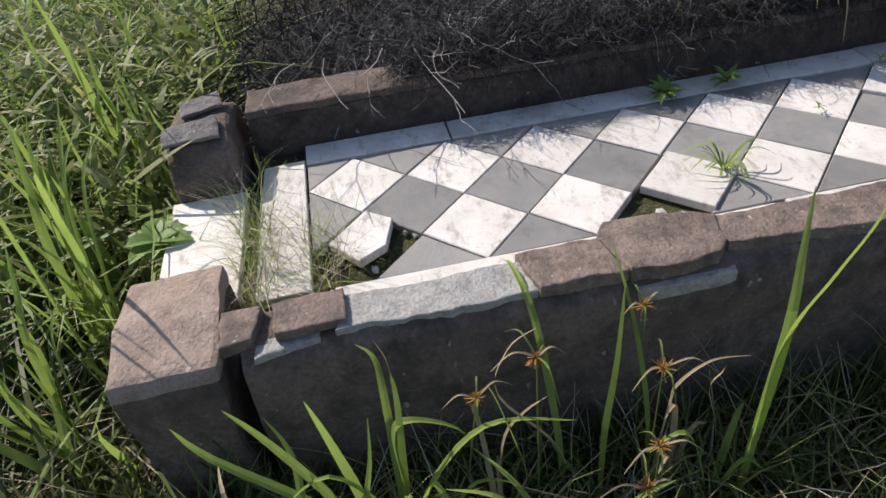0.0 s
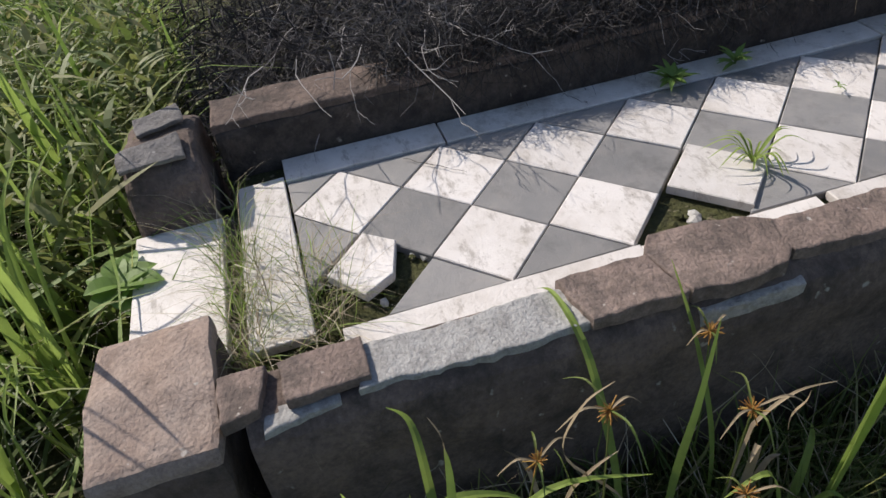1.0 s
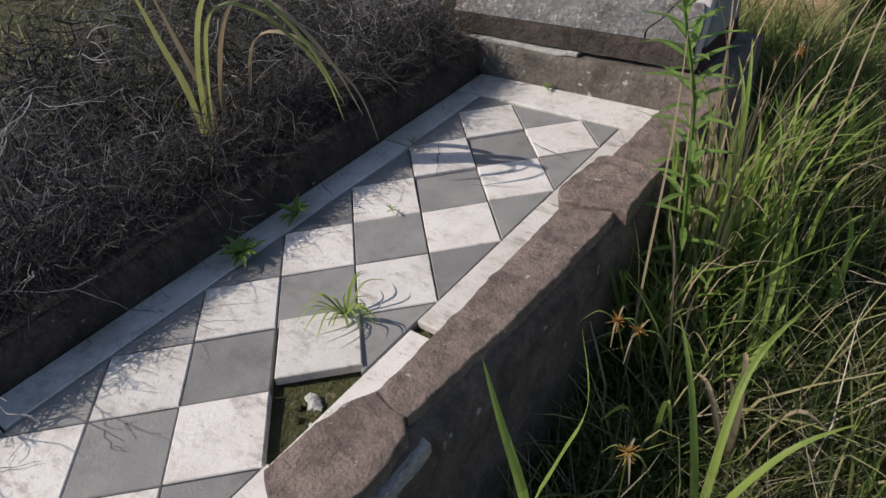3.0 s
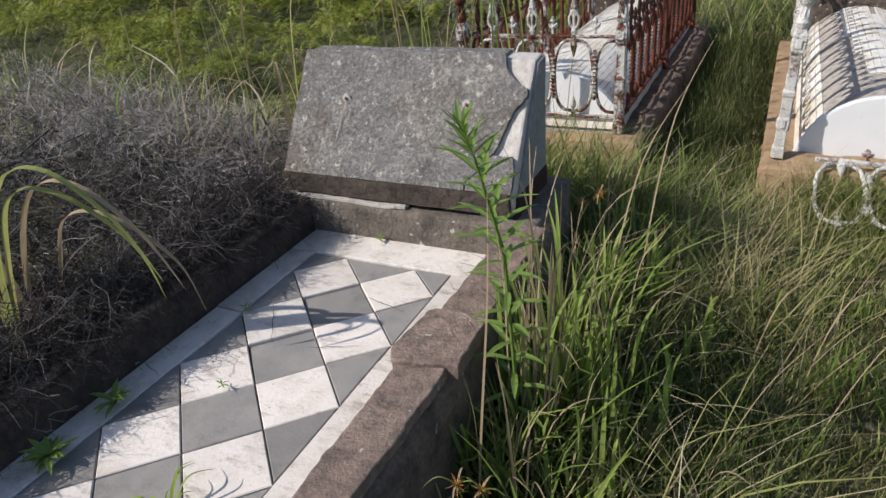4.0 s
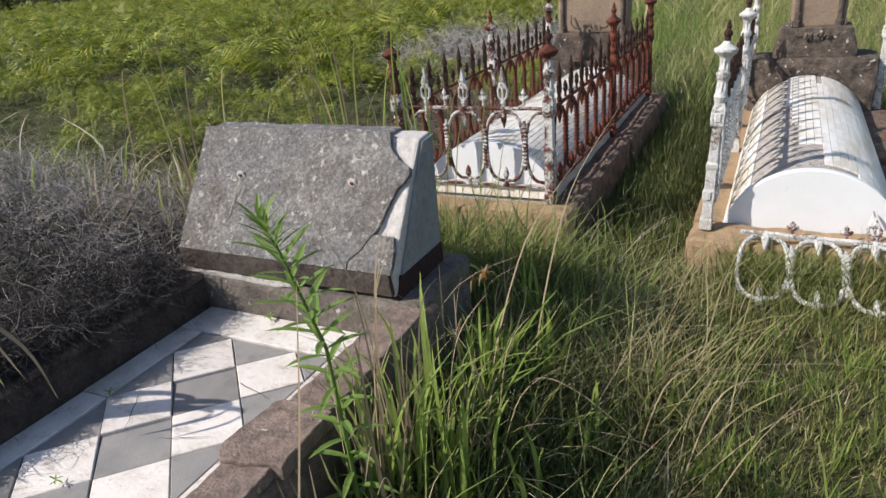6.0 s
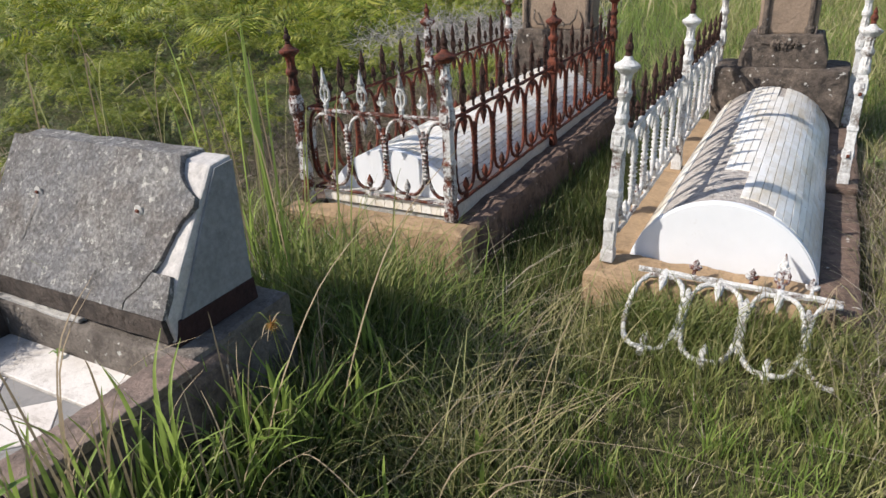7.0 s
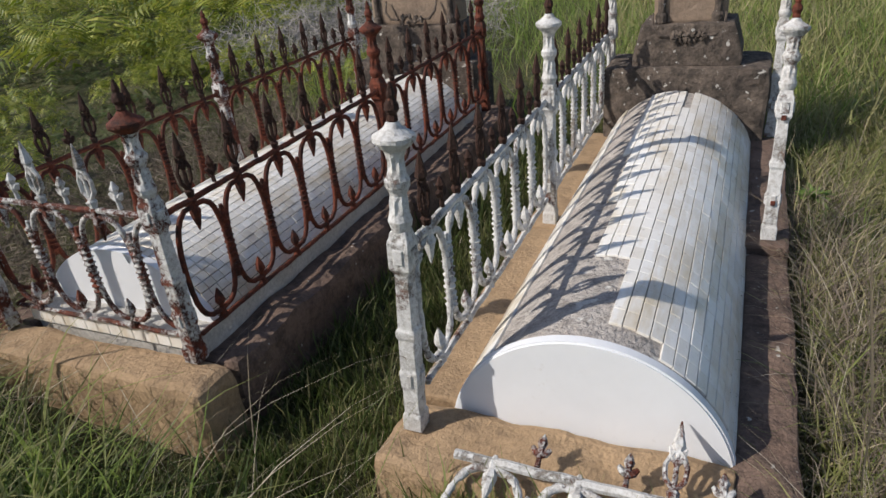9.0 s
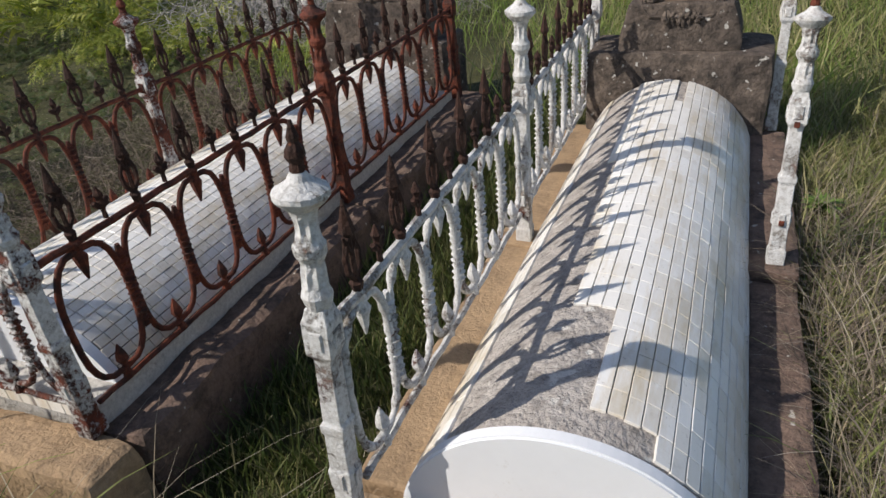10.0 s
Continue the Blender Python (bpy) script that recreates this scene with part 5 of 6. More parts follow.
twigs("dead_scrub", 21, 17000, scrub_place, (0.08, 0.24), (0.0008, 0.0021), TWIG, "tangled grey dead scrub overhanging the kerb")
# the TWIG_DARK layers paint the shaded hollows and underside of the scrub
twigs("dead_scrub", 28, 8500, inner_scrub_place, (0.10, 0.30), (0.0016, 0.0045), TWIG_DARK, "twigs inside the dead scrub, coloured dark for the shade there")
twigs("dead_scrub", 29, 3600, floor_place, (0.12, 0.34), (0.0018, 0.005), TWIG_DARK, "litter of twigs on the ground beside the kerb, coloured dark for shade", 0.1)
twigs("dead_scrub", 31, 5200, end_place, (0.08, 0.24), (0.0009, 0.0022), TWIG, "tangled grey twigs at the low end of the dead scrub")
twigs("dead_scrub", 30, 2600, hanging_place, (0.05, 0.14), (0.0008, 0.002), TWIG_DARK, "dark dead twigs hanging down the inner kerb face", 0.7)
twigs("dead_scrub", 22, 420, fringe_place, (0.08, 0.26), (0.0009, 0.002), TWIG, "thin dead twigs hanging over the inner kerb face", 0.55)
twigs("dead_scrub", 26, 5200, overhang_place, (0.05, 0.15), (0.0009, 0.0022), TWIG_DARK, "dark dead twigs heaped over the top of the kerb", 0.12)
twigs("dead_scrub", 27, 1500, overhang_place, (0.05, 0.16), (0.0008, 0.0018), TWIG, "grey dead twigs lying over the top of the kerb", 0.15)
twigs("dead_scrub", 24, 1500, scrub_place, (0.05, 0.16), (0.0009, 0.0019), TWIG_PALE, "bleached broken twigs caught in the dead scrub")
# pale colour paints sunlight onto the far crown
twigs("dead_scrub", 32, 3200, crown_place, (0.06, 0.18), (0.0009, 0.0018), TWIG_PALE, "twigs along the far crown of the dead scrub, coloured pale as if sunlit")
twigs("dead_scrub", 25, 3000, back_scrub_place, (0.15, 0.45), (0.002, 0.005), TWIG_PALE, "grey dead scrub beyond the ferns")
twigs("dead_scrub", 23, 6000, low_scrub_place, (0.08, 0.26), (0.0012, 0.0028), TWIG_BROWN, "low brown dead scrub beside the rusty fence")


def forked_twig(bm, p, way, length, radius, rnd, depth=0):
    """A crooked dead twig that splits into thinner side twigs."""
    pts, p, d = [p.copy()], p.copy(), way.normalized()
    n = 5
    for k in range(n):
        d = (d + Vector((rnd.gauss(0, 0.28), rnd.gauss(0, 0.28), rnd.gauss(0, 0.28)))).normalized()
        p = p + d * length / n
        pts.append(p.copy())
        if depth < 2 and k in (1, 2, 3) and rnd.random() < 0.55:
            side = (d + Vector((rnd.uniform(-1, 1), rnd.uniform(-1, 1), rnd.uniform(-0.8, 1))) * 0.9).normalized()
            forked_twig(bm, p, side, length * rnd.uniform(0.35, 0.6), radius * 0.7, rnd, depth + 1)
    tube(bm, pts, [radius * (1 - 0.1 * k) for k in range(n + 1)], 4)


rnd = random.Random(271)
bm = bmesh.new()
for k in range(85):
    x, y = -0.24 - 0.95 * rnd.random() ** 1.3, rnd.uniform(-0.35, 2.3)
    z = float(scrub_height(np.array([x]), np.array([y]))[0]) * rnd.uniform(0.86, 1.0)
    forked_twig(bm, Vector((x, y, max(z, 0.45))), Vector((rnd.uniform(0.0, 1.0), rnd.uniform(-1, 1), rnd.uniform(-0.9, 0.5))), rnd.uniform(0.10, 0.26), rnd.uniform(0.0013, 0.0023), rnd)
for k in range(7):                  # a few hang over the bare end of the kerb
    forked_twig(bm, Vector((-0.24 + 0.03 * rnd.random(), -0.40 + 0.09 * k, 0.62)), Vector((0.8, rnd.uniform(-0.6, 0.4), -0.35)), rnd.uniform(0.2, 0.36), 0.0017, rnd)
me = mesh_of("forked_twigs", bm, TWIG_PALE)
tagged(new("forked_twigs", me), "bleached forking twigs standing out of the dead scrub", "dead scrub", kind="stuff")

rng = np.random.default_rng(90)
for seed, mat, size, count, lab in ((91, GRASS_DRY, (0.16, 0.42), 420, "dry curling straw leaves along the back of the dead scrub"), (92, GRASS_BRIGHT, (0.2, 0.5), 150, "green blades rising out of the back of the dead scrub"), (93, TWIG_PALE, (0.08, 0.22), 1500, "upright bleached stems on the back of the dead scrub")):
    rng = np.random.default_rng(seed)
    x = rng.uniform(-2.3, -0.36, count)
    y = rng.normal(2.55, 0.22, count)
    p = np.stack([x, y, np.maximum(0.0, scrub_height(x, y) - 0.12) * rng.uniform(0.75, 1.0, count)], 1)
    tagged(blades("straw_leaves" if mat is GRASS_DRY else "dead_stems" if mat is TWIG_PALE else "green_blades", p, rng.uniform(size[0], size[1], count), rng.uniform(0.003, 0.006, count) if mat is TWIG_PALE else rng.uniform(0.006, 0.014, count), mat, 0.3, 0.9 if mat is GRASS_DRY else 0.3, 7, rng), lab, "grass", kind="stuff")


# ferns
def fern_mounds(rng, n, far, low, high):
    """Centres, radii and heights of the separate fern clumps, kept apart from one another."""
    x, y = -0.6 - 11.0 * rng.random(n) ** 1.4, 3.0 + 15.0 * rng.random(n) ** 1.5
    if far:
        x, y = -3.5 - 44.0 * rng.random(n) ** 1.2, 8.0 + 34.0 * rng.random(n) ** 1.2
    keep = ~((x > -1.85 + 0.25 * np.sin(y * 3)) & (y < 7.4) & (y > 3.5)) & ~((x > -3.0) & (y > 8.3) & (y < 10.8)) & ~((x > -3.2) & (y > 10.8))
    keep &= y > 3.15 + 0.2 * np.sin(x * 2.1) + np.where(x > -1.2, 0.2, 0.0)
    x, y = x[keep], y[keep]
    r = rng.uniform(0.16, 0.40, len(x)) * (3.3 if far else 1 + 0.05 * (y - 3))
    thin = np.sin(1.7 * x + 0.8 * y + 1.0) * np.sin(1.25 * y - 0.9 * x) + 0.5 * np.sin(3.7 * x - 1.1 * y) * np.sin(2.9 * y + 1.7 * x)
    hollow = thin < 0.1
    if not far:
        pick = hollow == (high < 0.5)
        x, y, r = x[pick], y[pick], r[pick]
    apart = []
    for i in range(len(x)):
        if all((x[i] - x[j]) ** 2 + (y[i] - y[j]) ** 2 > (0.62 * (r[i] + r[j])) ** 2 for j in apart):
            apart.append(i)
    x, y, r = x[apart], y[apart], r[apart]
    swell = 0.72 + 0.28 * np.sin(1.9 * x + 0.6 * y) * np.sin(1.4 * y - 0.5 * x + 0.7)
    return x, y, r, rng.uniform(low, high, len(x)) * swell * (1.5 if far else 1.0)


def ferns(name, seed, n, per, mat, label, far=False, low=0.22, high=0.85):
    """Fronds with separate leaflets that arch outwards from the middle of each clump."""
    rng = np.random.default_rng(seed)
    mx, my, mr, mh = fern_mounds(rng, n, far, low, high)
    idx = np.repeat(np.arange(len(mx)), per)
    n = len(idx)
    az = rng.uniform(0, 2 * np.pi, n)
    d = np.sqrt(rng.random(n)) * 0.95
    x, y = mx[idx] + mr[idx] * d * np.cos(az), my[idx] + mr[idx] * d * np.sin(az)
    z = mh[idx] * (1 - 0.55 * d ** 2) * (0.82 + 0.18 * rng.random(n))
    az = az + rng.normal(0, 0.7, n)
    out = np.stack([np.cos(az), np.sin(az), np.zeros(n)], 1)
    acr = np.stack([-np.sin(az), np.cos(az), np.zeros(n)], 1)
    ln = rng.uniform(0.075, 0.165, n) * (5.2 if far else 1 + 0.07 * (y - 3))
    k = 11
    q = np.linspace(0, 0.94, k)
    rise, fall = rng.uniform(0.1, 1.1, n), rng.uniform(0.3, 1.3, n)
    roll = rng.normal(0, 0.35, n)

    def along(v):
        p = np.stack([x, y, z], 1)[:, None, :] + ln[:, None, None] * (v[None, :, None] * out[:, None, :])
        p[:, :, 2] += ln[:, None] * (rise[:, None] * v - fall[:, None] * v ** 2)
        return p

    a, b = along(q), along(q + 0.055)
    wid = ln[:, None] * 0.30 * np.clip(1.15 - q, 0, 1) * np.minimum(1.0, 0.5 + 3 * q) * rng.uniform(0.7, 1.15, (n, k))
    mid = along(q + 0.07)
    lt, rt = mid + wid[:, :, None] * acr[:, None, :], mid - wid[:, :, None] * acr[:, None, :]
    sag = rng.uniform(0.0, 0.5, (n, 1)) + rng.normal(0, 0.15, (n, k))
    lt[:, :, 2] -= wid * (sag - roll[:, None])
    rt[:, :, 2] -= wid * (sag + roll[:, None])
    verts = np.concatenate([a, b, lt, rt], 1).reshape(-1, 3)
    base = (np.arange(n) * 4 * k)[:, None]
    faces = []
    for i in range(k):
        faces.append(np.concatenate([base + i, base + k + i, base + 2 * k + i], 1))
        faces.append(np.concatenate([base + k + i, base + i, base + 3 * k + i], 1))
    return tagged(big_mesh(name, verts.tolist(), np.concatenate(faces).tolist(), mat), label, "fern", kind="stuff")


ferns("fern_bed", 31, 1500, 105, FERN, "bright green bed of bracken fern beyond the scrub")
# low clumps fill the hollows; their dark colour paints the shade between mounds
ferns("fern_bed", 33, 2200, 40, FERN_DARK, "low clumps in the hollows of the fern bed, coloured dark for shade", False, 0.06, 0.28)
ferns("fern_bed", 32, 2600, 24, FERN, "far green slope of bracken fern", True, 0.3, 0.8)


# dark bushes along the far edge of the field
rng = np.random.default_rng(95)
x = rng.uniform(-75.0, 12.0, 15000)
top = 2.2 + 0.9 * np.sin(x * 0.31) + 0.6 * np.sin(x * 0.83 + 1.0) + 0.4 * np.sin(x * 2.1)
p = np.stack([x, 46.0 + 4.0 * rng.random(15000) - 0.12 * np.minimum(0.0, x + 20.0) * -1.0, top * rng.random(15000) ** 0.7], 1)
tagged(blades("far_bushes", p, rng.uniform(0.3, 0.7, 15000), rng.uniform(0.12, 0.3, 15000), FERN_DARK, 0.8, 0.5, 4, rng), "dark green bushes along the far edge of the field", "bushes", kind="stuff")


# ---- single plants ----
def leaf(bm, root, way, length, width, droop=0.3, k=6):
    """One narrow leaf, folded a little along its rib."""
    root, way = Vector(root), Vector(way).normalized()
    across = way.cross(Vector((0, 0, 1)))
    across = across.normalized() if across.length > 0.05 else Vector((1, 0, 0))
    up = across.cross(way)
    rows = []
    for i in range(k):
        q = i / (k - 1)
        c = root + way * length * q - Vector((0, 0, 1)) * droop * length * q * q
        w = width * 0.5 * math.sin(math.pi * min(1.0, 0.10 + 0.90 * q)) ** 0.8 if i < k - 1 else 0.0005
        rows.append([bm.verts.new(c - across * w + up * w * 0.3), bm.verts.new(c), bm.verts.new(c + across * w + up * w * 0.3)])
    for a, b in zip(rows, rows[1:]):
        bm.faces.new((a[0], a[1], b[1], b[0]))
        bm.faces.new((a[1], a[2], b[2], b[1]))


def ribbon(bm, pts, width, tip=True):
    """A broad grass blade through the given points."""
    pts = [Vector(p) for p in pts]
    fine = []
    n = 5 * (len(pts) - 1)
    for i in range(n + 1):
        f = i / n * (len(pts) - 1)
        a = min(int(f), len(pts) - 2)
        u = f - a
        p0, p1, p2, p3 = pts[max(a - 1, 0)], pts[a], pts[a + 1], pts[min(a + 2, len(pts) - 1)]
        fine.append(0.5 * (2 * p1 + (p2 - p0) * u + (2 * p0 - 5 * p1 + 4 * p2 - p3) * u * u + (3 * p1 - p0 - 3 * p2 + p3) * u ** 3))
    way = (pts[-1] - pts[0])
    across = Vector((-way.y, way.x, 0))
    across = across.normalized() if across.length > 0.01 else Vector((0, 1, 0))
    rows = []
    for i, c in enumerate(fine):
        q = i / n
        w = width * 0.5 * min(1.0, 0.6 + q) * ((1 - q ** 2.5) if tip else 1.0) + 0.0004
        rows.append([bm.verts.new(c - across * w + Vector((0, 0, w * 0.35))), bm.verts.new(c), bm.verts.new(c + across * w + Vector((0, 0, w * 0.35)))])
    for a, b in zip(rows, rows[1:]):
        bm.faces.new((a[0], a[1], b[1], b[0]))
        bm.faces.new((a[1], a[2], b[2], b[1]))


def blade_plant(name, root, tips, width, mat, label, category="grass", group=""):
    """A plant of a few broad blades; each tip row is a list of points after the root."""
    ob = thing(name, root, label, category, group)
    for pts in tips:
        bm = bmesh.new()
        ribbon(bm, [root] + pts, width)
        part("blade", bm, mat, ob)
    return ob


# tall leafy weed by the kerb
weed = thing("tall_weed", (0.955, 1.33, 0.0), "tall green leafy weed growing beside the kerb", "weed")
spine = [Vector((0.955, 1.33, 0.0)), Vector((0.965, 1.34, 0.4)), Vector((0.95, 1.335, 0.8)), Vector((0.91, 1.29, 1.05)), Vector((0.888, 1.272, 1.13))]
bm = bmesh.new()
tube(bm, spine, [0.006, 0.0055, 0.0045, 0.003, 0.0015], 6)
part("stem", bm, HERB, weed)
rnd = random.Random(12)
for k in range(84):
    f = 0.12 + 0.88 * (k / 83) ** 0.8
    g = f * 4 * 0.999
    c = spine[int(g)].lerp(spine[int(g) + 1], g - int(g))
    az = k * 2.4 + rnd.uniform(-0.3, 0.3)
    bm = bmesh.new()
    size = (0.125 if f < 0.75 else 0.075) * rnd.uniform(0.75, 1.1)
    leaf(bm, c, (math.cos(az), math.sin(az), 0.35 + 0.9 * f ** 3), size, 0.018 if f < 0.75 else 0.011, 0.35 * (1.2 - f))
    part("leaf", bm, HERB, weed)

# broad blades and reeds near the path
blade_plant("reed", (1.10, 0.40, 0.0), [[(1.098, 0.395, 0.3), (1.095, 0.391, 0.59), (1.04, 0.42, 0.72), (1.0, 0.442, 0.81)], [(1.10, 0.393, 0.3), (1.10, 0.391, 0.57), (1.15, 0.386, 0.76), (1.19, 0.38, 0.90), (1.16, 0.42, 0.97)]], 0.021, GRASS_BRIGHT, "forked green reed with two long blades")
blade_plant("reed", (1.0, 0.05, 0.0), [[(0.97, 0.04, 0.25), (0.86, 0.025, 0.48), (0.75, 0.01, 0.535), (0.68, 0.004, 0.49)]], 0.018, GRASS_BRIGHT, "green reed blade bending over the kerb")
blade_plant("reed", (0.99, 0.25, 0.0), [[(0.96, 0.24, 0.25), (0.88, 0.225, 0.45), (0.80, 0.20, 0.60)]], 0.014, GRASS_BRIGHT, "green reed blade with a brown curled tip")
blade_plant("reed", (1.05, -0.30, 0.0), [[(1.02, -0.30, 0.2), (0.93, -0.295, 0.42), (0.88, -0.30, 0.49), (0.87, -0.33, 0.53)], [(1.04, -0.25, 0.25), (1.02, -0.12, 0.40), (1.05, 0.05, 0.40)]], 0.018, GRASS_BRIGHT, "green reed with a dry white tip")
blade_plant("reed", (1.15, -0.55, 0.0), [[(1.10, -0.5, 0.2), (1.0, -0.48, 0.38), (0.94, -0.52, 0.46)], [(1.12, -0.42, 0.2), (1.04, -0.35, 0.35), (0.98, -0.33, 0.45)], [(1.2, -0.6, 0.2), (1.16, -0.72, 0.36), (1.05, -0.82, 0.45)]], 0.02, GRASS_BRIGHT, "broad green grass tuft")
blade_plant("reed", (1.25, 0.75, 0.0), [[(1.24, 0.76, 0.25), (1.19, 0.80, 0.5), (1.13, 0.86, 0.62)], [(1.28, 0.74, 0.25), (1.36, 0.80, 0.45), (1.44, 0.88, 0.5)], [(1.25, 0.8, 0.2), (1.25, 0.95, 0.45), (1.3, 1.15, 0.5)]], 0.019, GRASS_BRIGHT, "broad green grass tuft beside the path")
blade_plant("reed", (1.06, -0.30, 0.0), [[(1.04, -0.29, 0.25), (1.02, -0.27, 0.51), (1.02, -0.27, 0.61)], [(1.04, -0.29, 0.24), (1.02, -0.29, 0.43), (1.02, -0.25, 0.465), (1.02, -0.17, 0.41), (1.02, -0.14, 0.32)]], 0.02, GRASS_BRIGHT, "green reed with one upright and one arching blade")
blade_plant("reed", (1.02, -0.27, 0.59), [[(1.02, -0.272, 0.64), (1.02, -0.285, 0.69)]], 0.009, GRASS_DRY, "bleached curled tip of a reed blade")
blade_plant("reed", (1.08, -0.36, 0.0), [[(1.04, -0.42, 0.27), (1.02, -0.50, 0.48), (1.02, -0.55, 0.60)], [(1.05, -0.43, 0.25), (1.02, -0.60, 0.47), (1.02, -0.64, 0.58)], [(1.05, -0.37, 0.26), (1.02, -0.40, 0.44), (1.02, -0.42, 0.58)]], 0.024, GRASS_BRIGHT, "broad bright green reed leaning along the kerb")
blade_plant("reed", (1.03, 0.12, 0.0), [[(1.02, 0.12, 0.28), (1.02, 0.13, 0.50), (1.02, 0.13, 0.71)]], 0.015, GRASS_BRIGHT, "upright green reed blade before the kerb")
blade_plant("reed", (1.03, -0.03, 0.0), [[(1.02, -0.04, 0.2), (1.02, -0.09, 0.45), (1.02, -0.11, 0.52)]], 0.014, GRASS_BRIGHT, "short green reed blade before the kerb")
for root, pts in (((1.04, 0.06, 0.0), [(1.02, 0.03, 0.26), (1.02, -0.09, 0.48), (1.02, -0.07, 0.60), (1.02, -0.02, 0.64)]), ((1.04, -0.12, 0.0), [(1.02, -0.09, 0.32), (1.02, -0.05, 0.41), (1.02, 0.0, 0.45)]),
                  ((1.04, 0.22, 0.0), [(1.02, 0.25, 0.33), (1.02, 0.26, 0.40), (1.02, 0.32, 0.45), (1.02, 0.40, 0.44)]), ((1.04, 0.38, 0.0), [(1.02, 0.37, 0.21), (1.02, 0.33, 0.36), (1.02, 0.35, 0.41), (1.02, 0.35, 0.44)])):
    blade_plant("dry_grass_stalk", root, [pts], 0.008, GRASS_DRY, "curling bleached grass leaf before the kerb", "grass", "curled dry leaves before the kerb")
for root, pts, w in (((-0.45, -1.05, 0.0), [(-0.42, -1.05, 0.2), (-0.35, -1.05, 0.65), (-0.29, -1.05, 0.92)], 0.034), ((0.04, -1.05, 0.0), [(0.06, -1.05, 0.2), (0.09, -1.05, 0.39), (0.12, -1.05, 0.58)], 0.03), ((0.38, -1.05, 0.0), [(0.31, -1.05, 0.47), (0.24, -1.05, 0.63), (0.17, -1.05, 0.78)], 0.028),
                     ((0.33, -1.05, 0.0), [(0.29, -1.05, 0.23), (0.14, -1.05, 0.47), (-0.15, -1.05, 0.69)], 0.026), ((0.66, -1.05, 0.0), [(0.6, -1.05, 0.4), (0.51, -1.05, 0.53), (0.45, -1.05, 0.62)], 0.02), ((0.72, -1.05, 0.0), [(0.69, -1.05, 0.18), (0.58, -1.05, 0.36), (0.56, -1.05, 0.52)], 0.024),
                     ((-0.46, -1.02, 0.0), [(-0.45, -1.02, 0.35), (-0.38, -1.02, 0.57), (-0.44, -1.02, 0.74)], 0.024)):
    blade_plant("tall_grass_plant", root, [pts], w, GRASS_BRIGHT, "long broad bright green grass blade beyond the foot post", "grass", "long blades at the foot of the grave")
for mat, shift, lab in ((GRASS_OLIVE, 0.0, "drooping olive grass leaves above the scrub"), (GRASS_DRY, 0.06, "drooping half-dry grass leaves above the scrub")):
    q = Vector((-0.02, shift, -shift))
    blade_plant("drooping_grass", Vector((-0.45, 0.95, 0.35)) + q, [[Vector(v) + q * k for v in row] for k, row in ((1, [(-0.38, 0.97, 0.75), (-0.27, 1.0, 0.99), (-0.12, 1.03, 1.02), (0.02, 1.07, 0.88), (0.09, 1.10, 0.70)]), (2, [(-0.36, 0.99, 0.72), (-0.28, 1.02, 0.93), (-0.12, 1.05, 0.95), (0.02, 1.11, 0.80), (0.06, 1.13, 0.62)]), (1, [(-0.47, 0.97, 0.65), (-0.5, 0.95, 0.85), (-0.53, 0.93, 1.05)]))], 0.03, mat, lab)
blade_plant("straw_stalk", (2.72, 3.98, 0.0), [[(2.70, 4.0, 0.35), (2.66, 4.05, 0.62), (2.64, 4.09, 0.78)]], 0.008, GRASS_DRY, "long dry straw stalk beside the vault")
blade_plant("straw_stalk", (1.12, 2.2, 0.0), [[(1.12, 2.3, 0.35), (1.15, 2.6, 0.75), (1.24, 3.0, 0.98)]], 0.006, GRASS_DRY, "long pale grass stalk with a thin seed head")
blade_plant("straw_stalk", (1.05, 1.95, 0.0), [[(1.06, 2.0, 0.35), (1.10, 2.25, 0.7), (1.2, 2.5, 0.9)]], 0.006, GRASS_DRY, "long pale grass stalk")
blade_plant("straw_stalk", (0.95, 1.05, 0.0), [[(0.955, 1.12, 0.4), (0.95, 1.22, 0.75), (0.93, 1.3, 0.98)]], 0.006, GRASS_DRY, "thin brown grass stalk beside the tall weed")
for k in range(15):
    rnd = random.Random(700 + k)
    x, y, h = -0.15 + 0.047 * k + rnd.uniform(-0.03, 0.03), 2.72 + rnd.uniform(0, 0.35), rnd.uniform(1.05, 1.45)
    dx, dy = rnd.uniform(-0.14, 0.14), rnd.uniform(-0.1, 0.14)
    blade_plant("straw_stalk", (x, y, 0.0), [[(x + dx * 0.3, y + dy * 0.3, h * 0.5), (x + dx * 0.7, y + dy * 0.7, h * 0.85), (x + dx * 1.6, y + dy * 1.5, h)]], 0.010, GRASS_DRY if k % 3 == 0 else GRASS_BRIGHT, "tall thin grass stalk behind the desk headstone", "grass", "stalks behind the desk headstone")
for k in range(7):
    rnd = random.Random(760 + k)
    x, y = -0.42 + 0.02 * k, 2.25 + rnd.uniform(-0.05, 0.25)
    a, r = rnd.uniform(1.8, 4.2), rnd.uniform(0.1, 0.25)
    blade_plant("drooping_grass", (x, y, 0.2), [[(x + 0.3 * r * math.cos(a), y + 0.3 * r * math.sin(a), 0.75), (x + 0.8 * r * math.cos(a), y + 0.8 * r * math.sin(a), 0.98), (x + 1.6 * r * math.cos(a), y + 1.6 * r * math.sin(a), 0.9)]], 0.014, GRASS_DRY, "dry curling grass beside the desk headstone", "grass", "dry leaves beside the desk headstone")
meadow("long_grass", 40, 2600, (1.62, 2.62, 3.40, 3.63), (0.10, 0.27), (0.004, 0.009), GRASS, "green grass against the front of the white-fenced grave", 0.25, 0.25, 0.03, 10, 5)
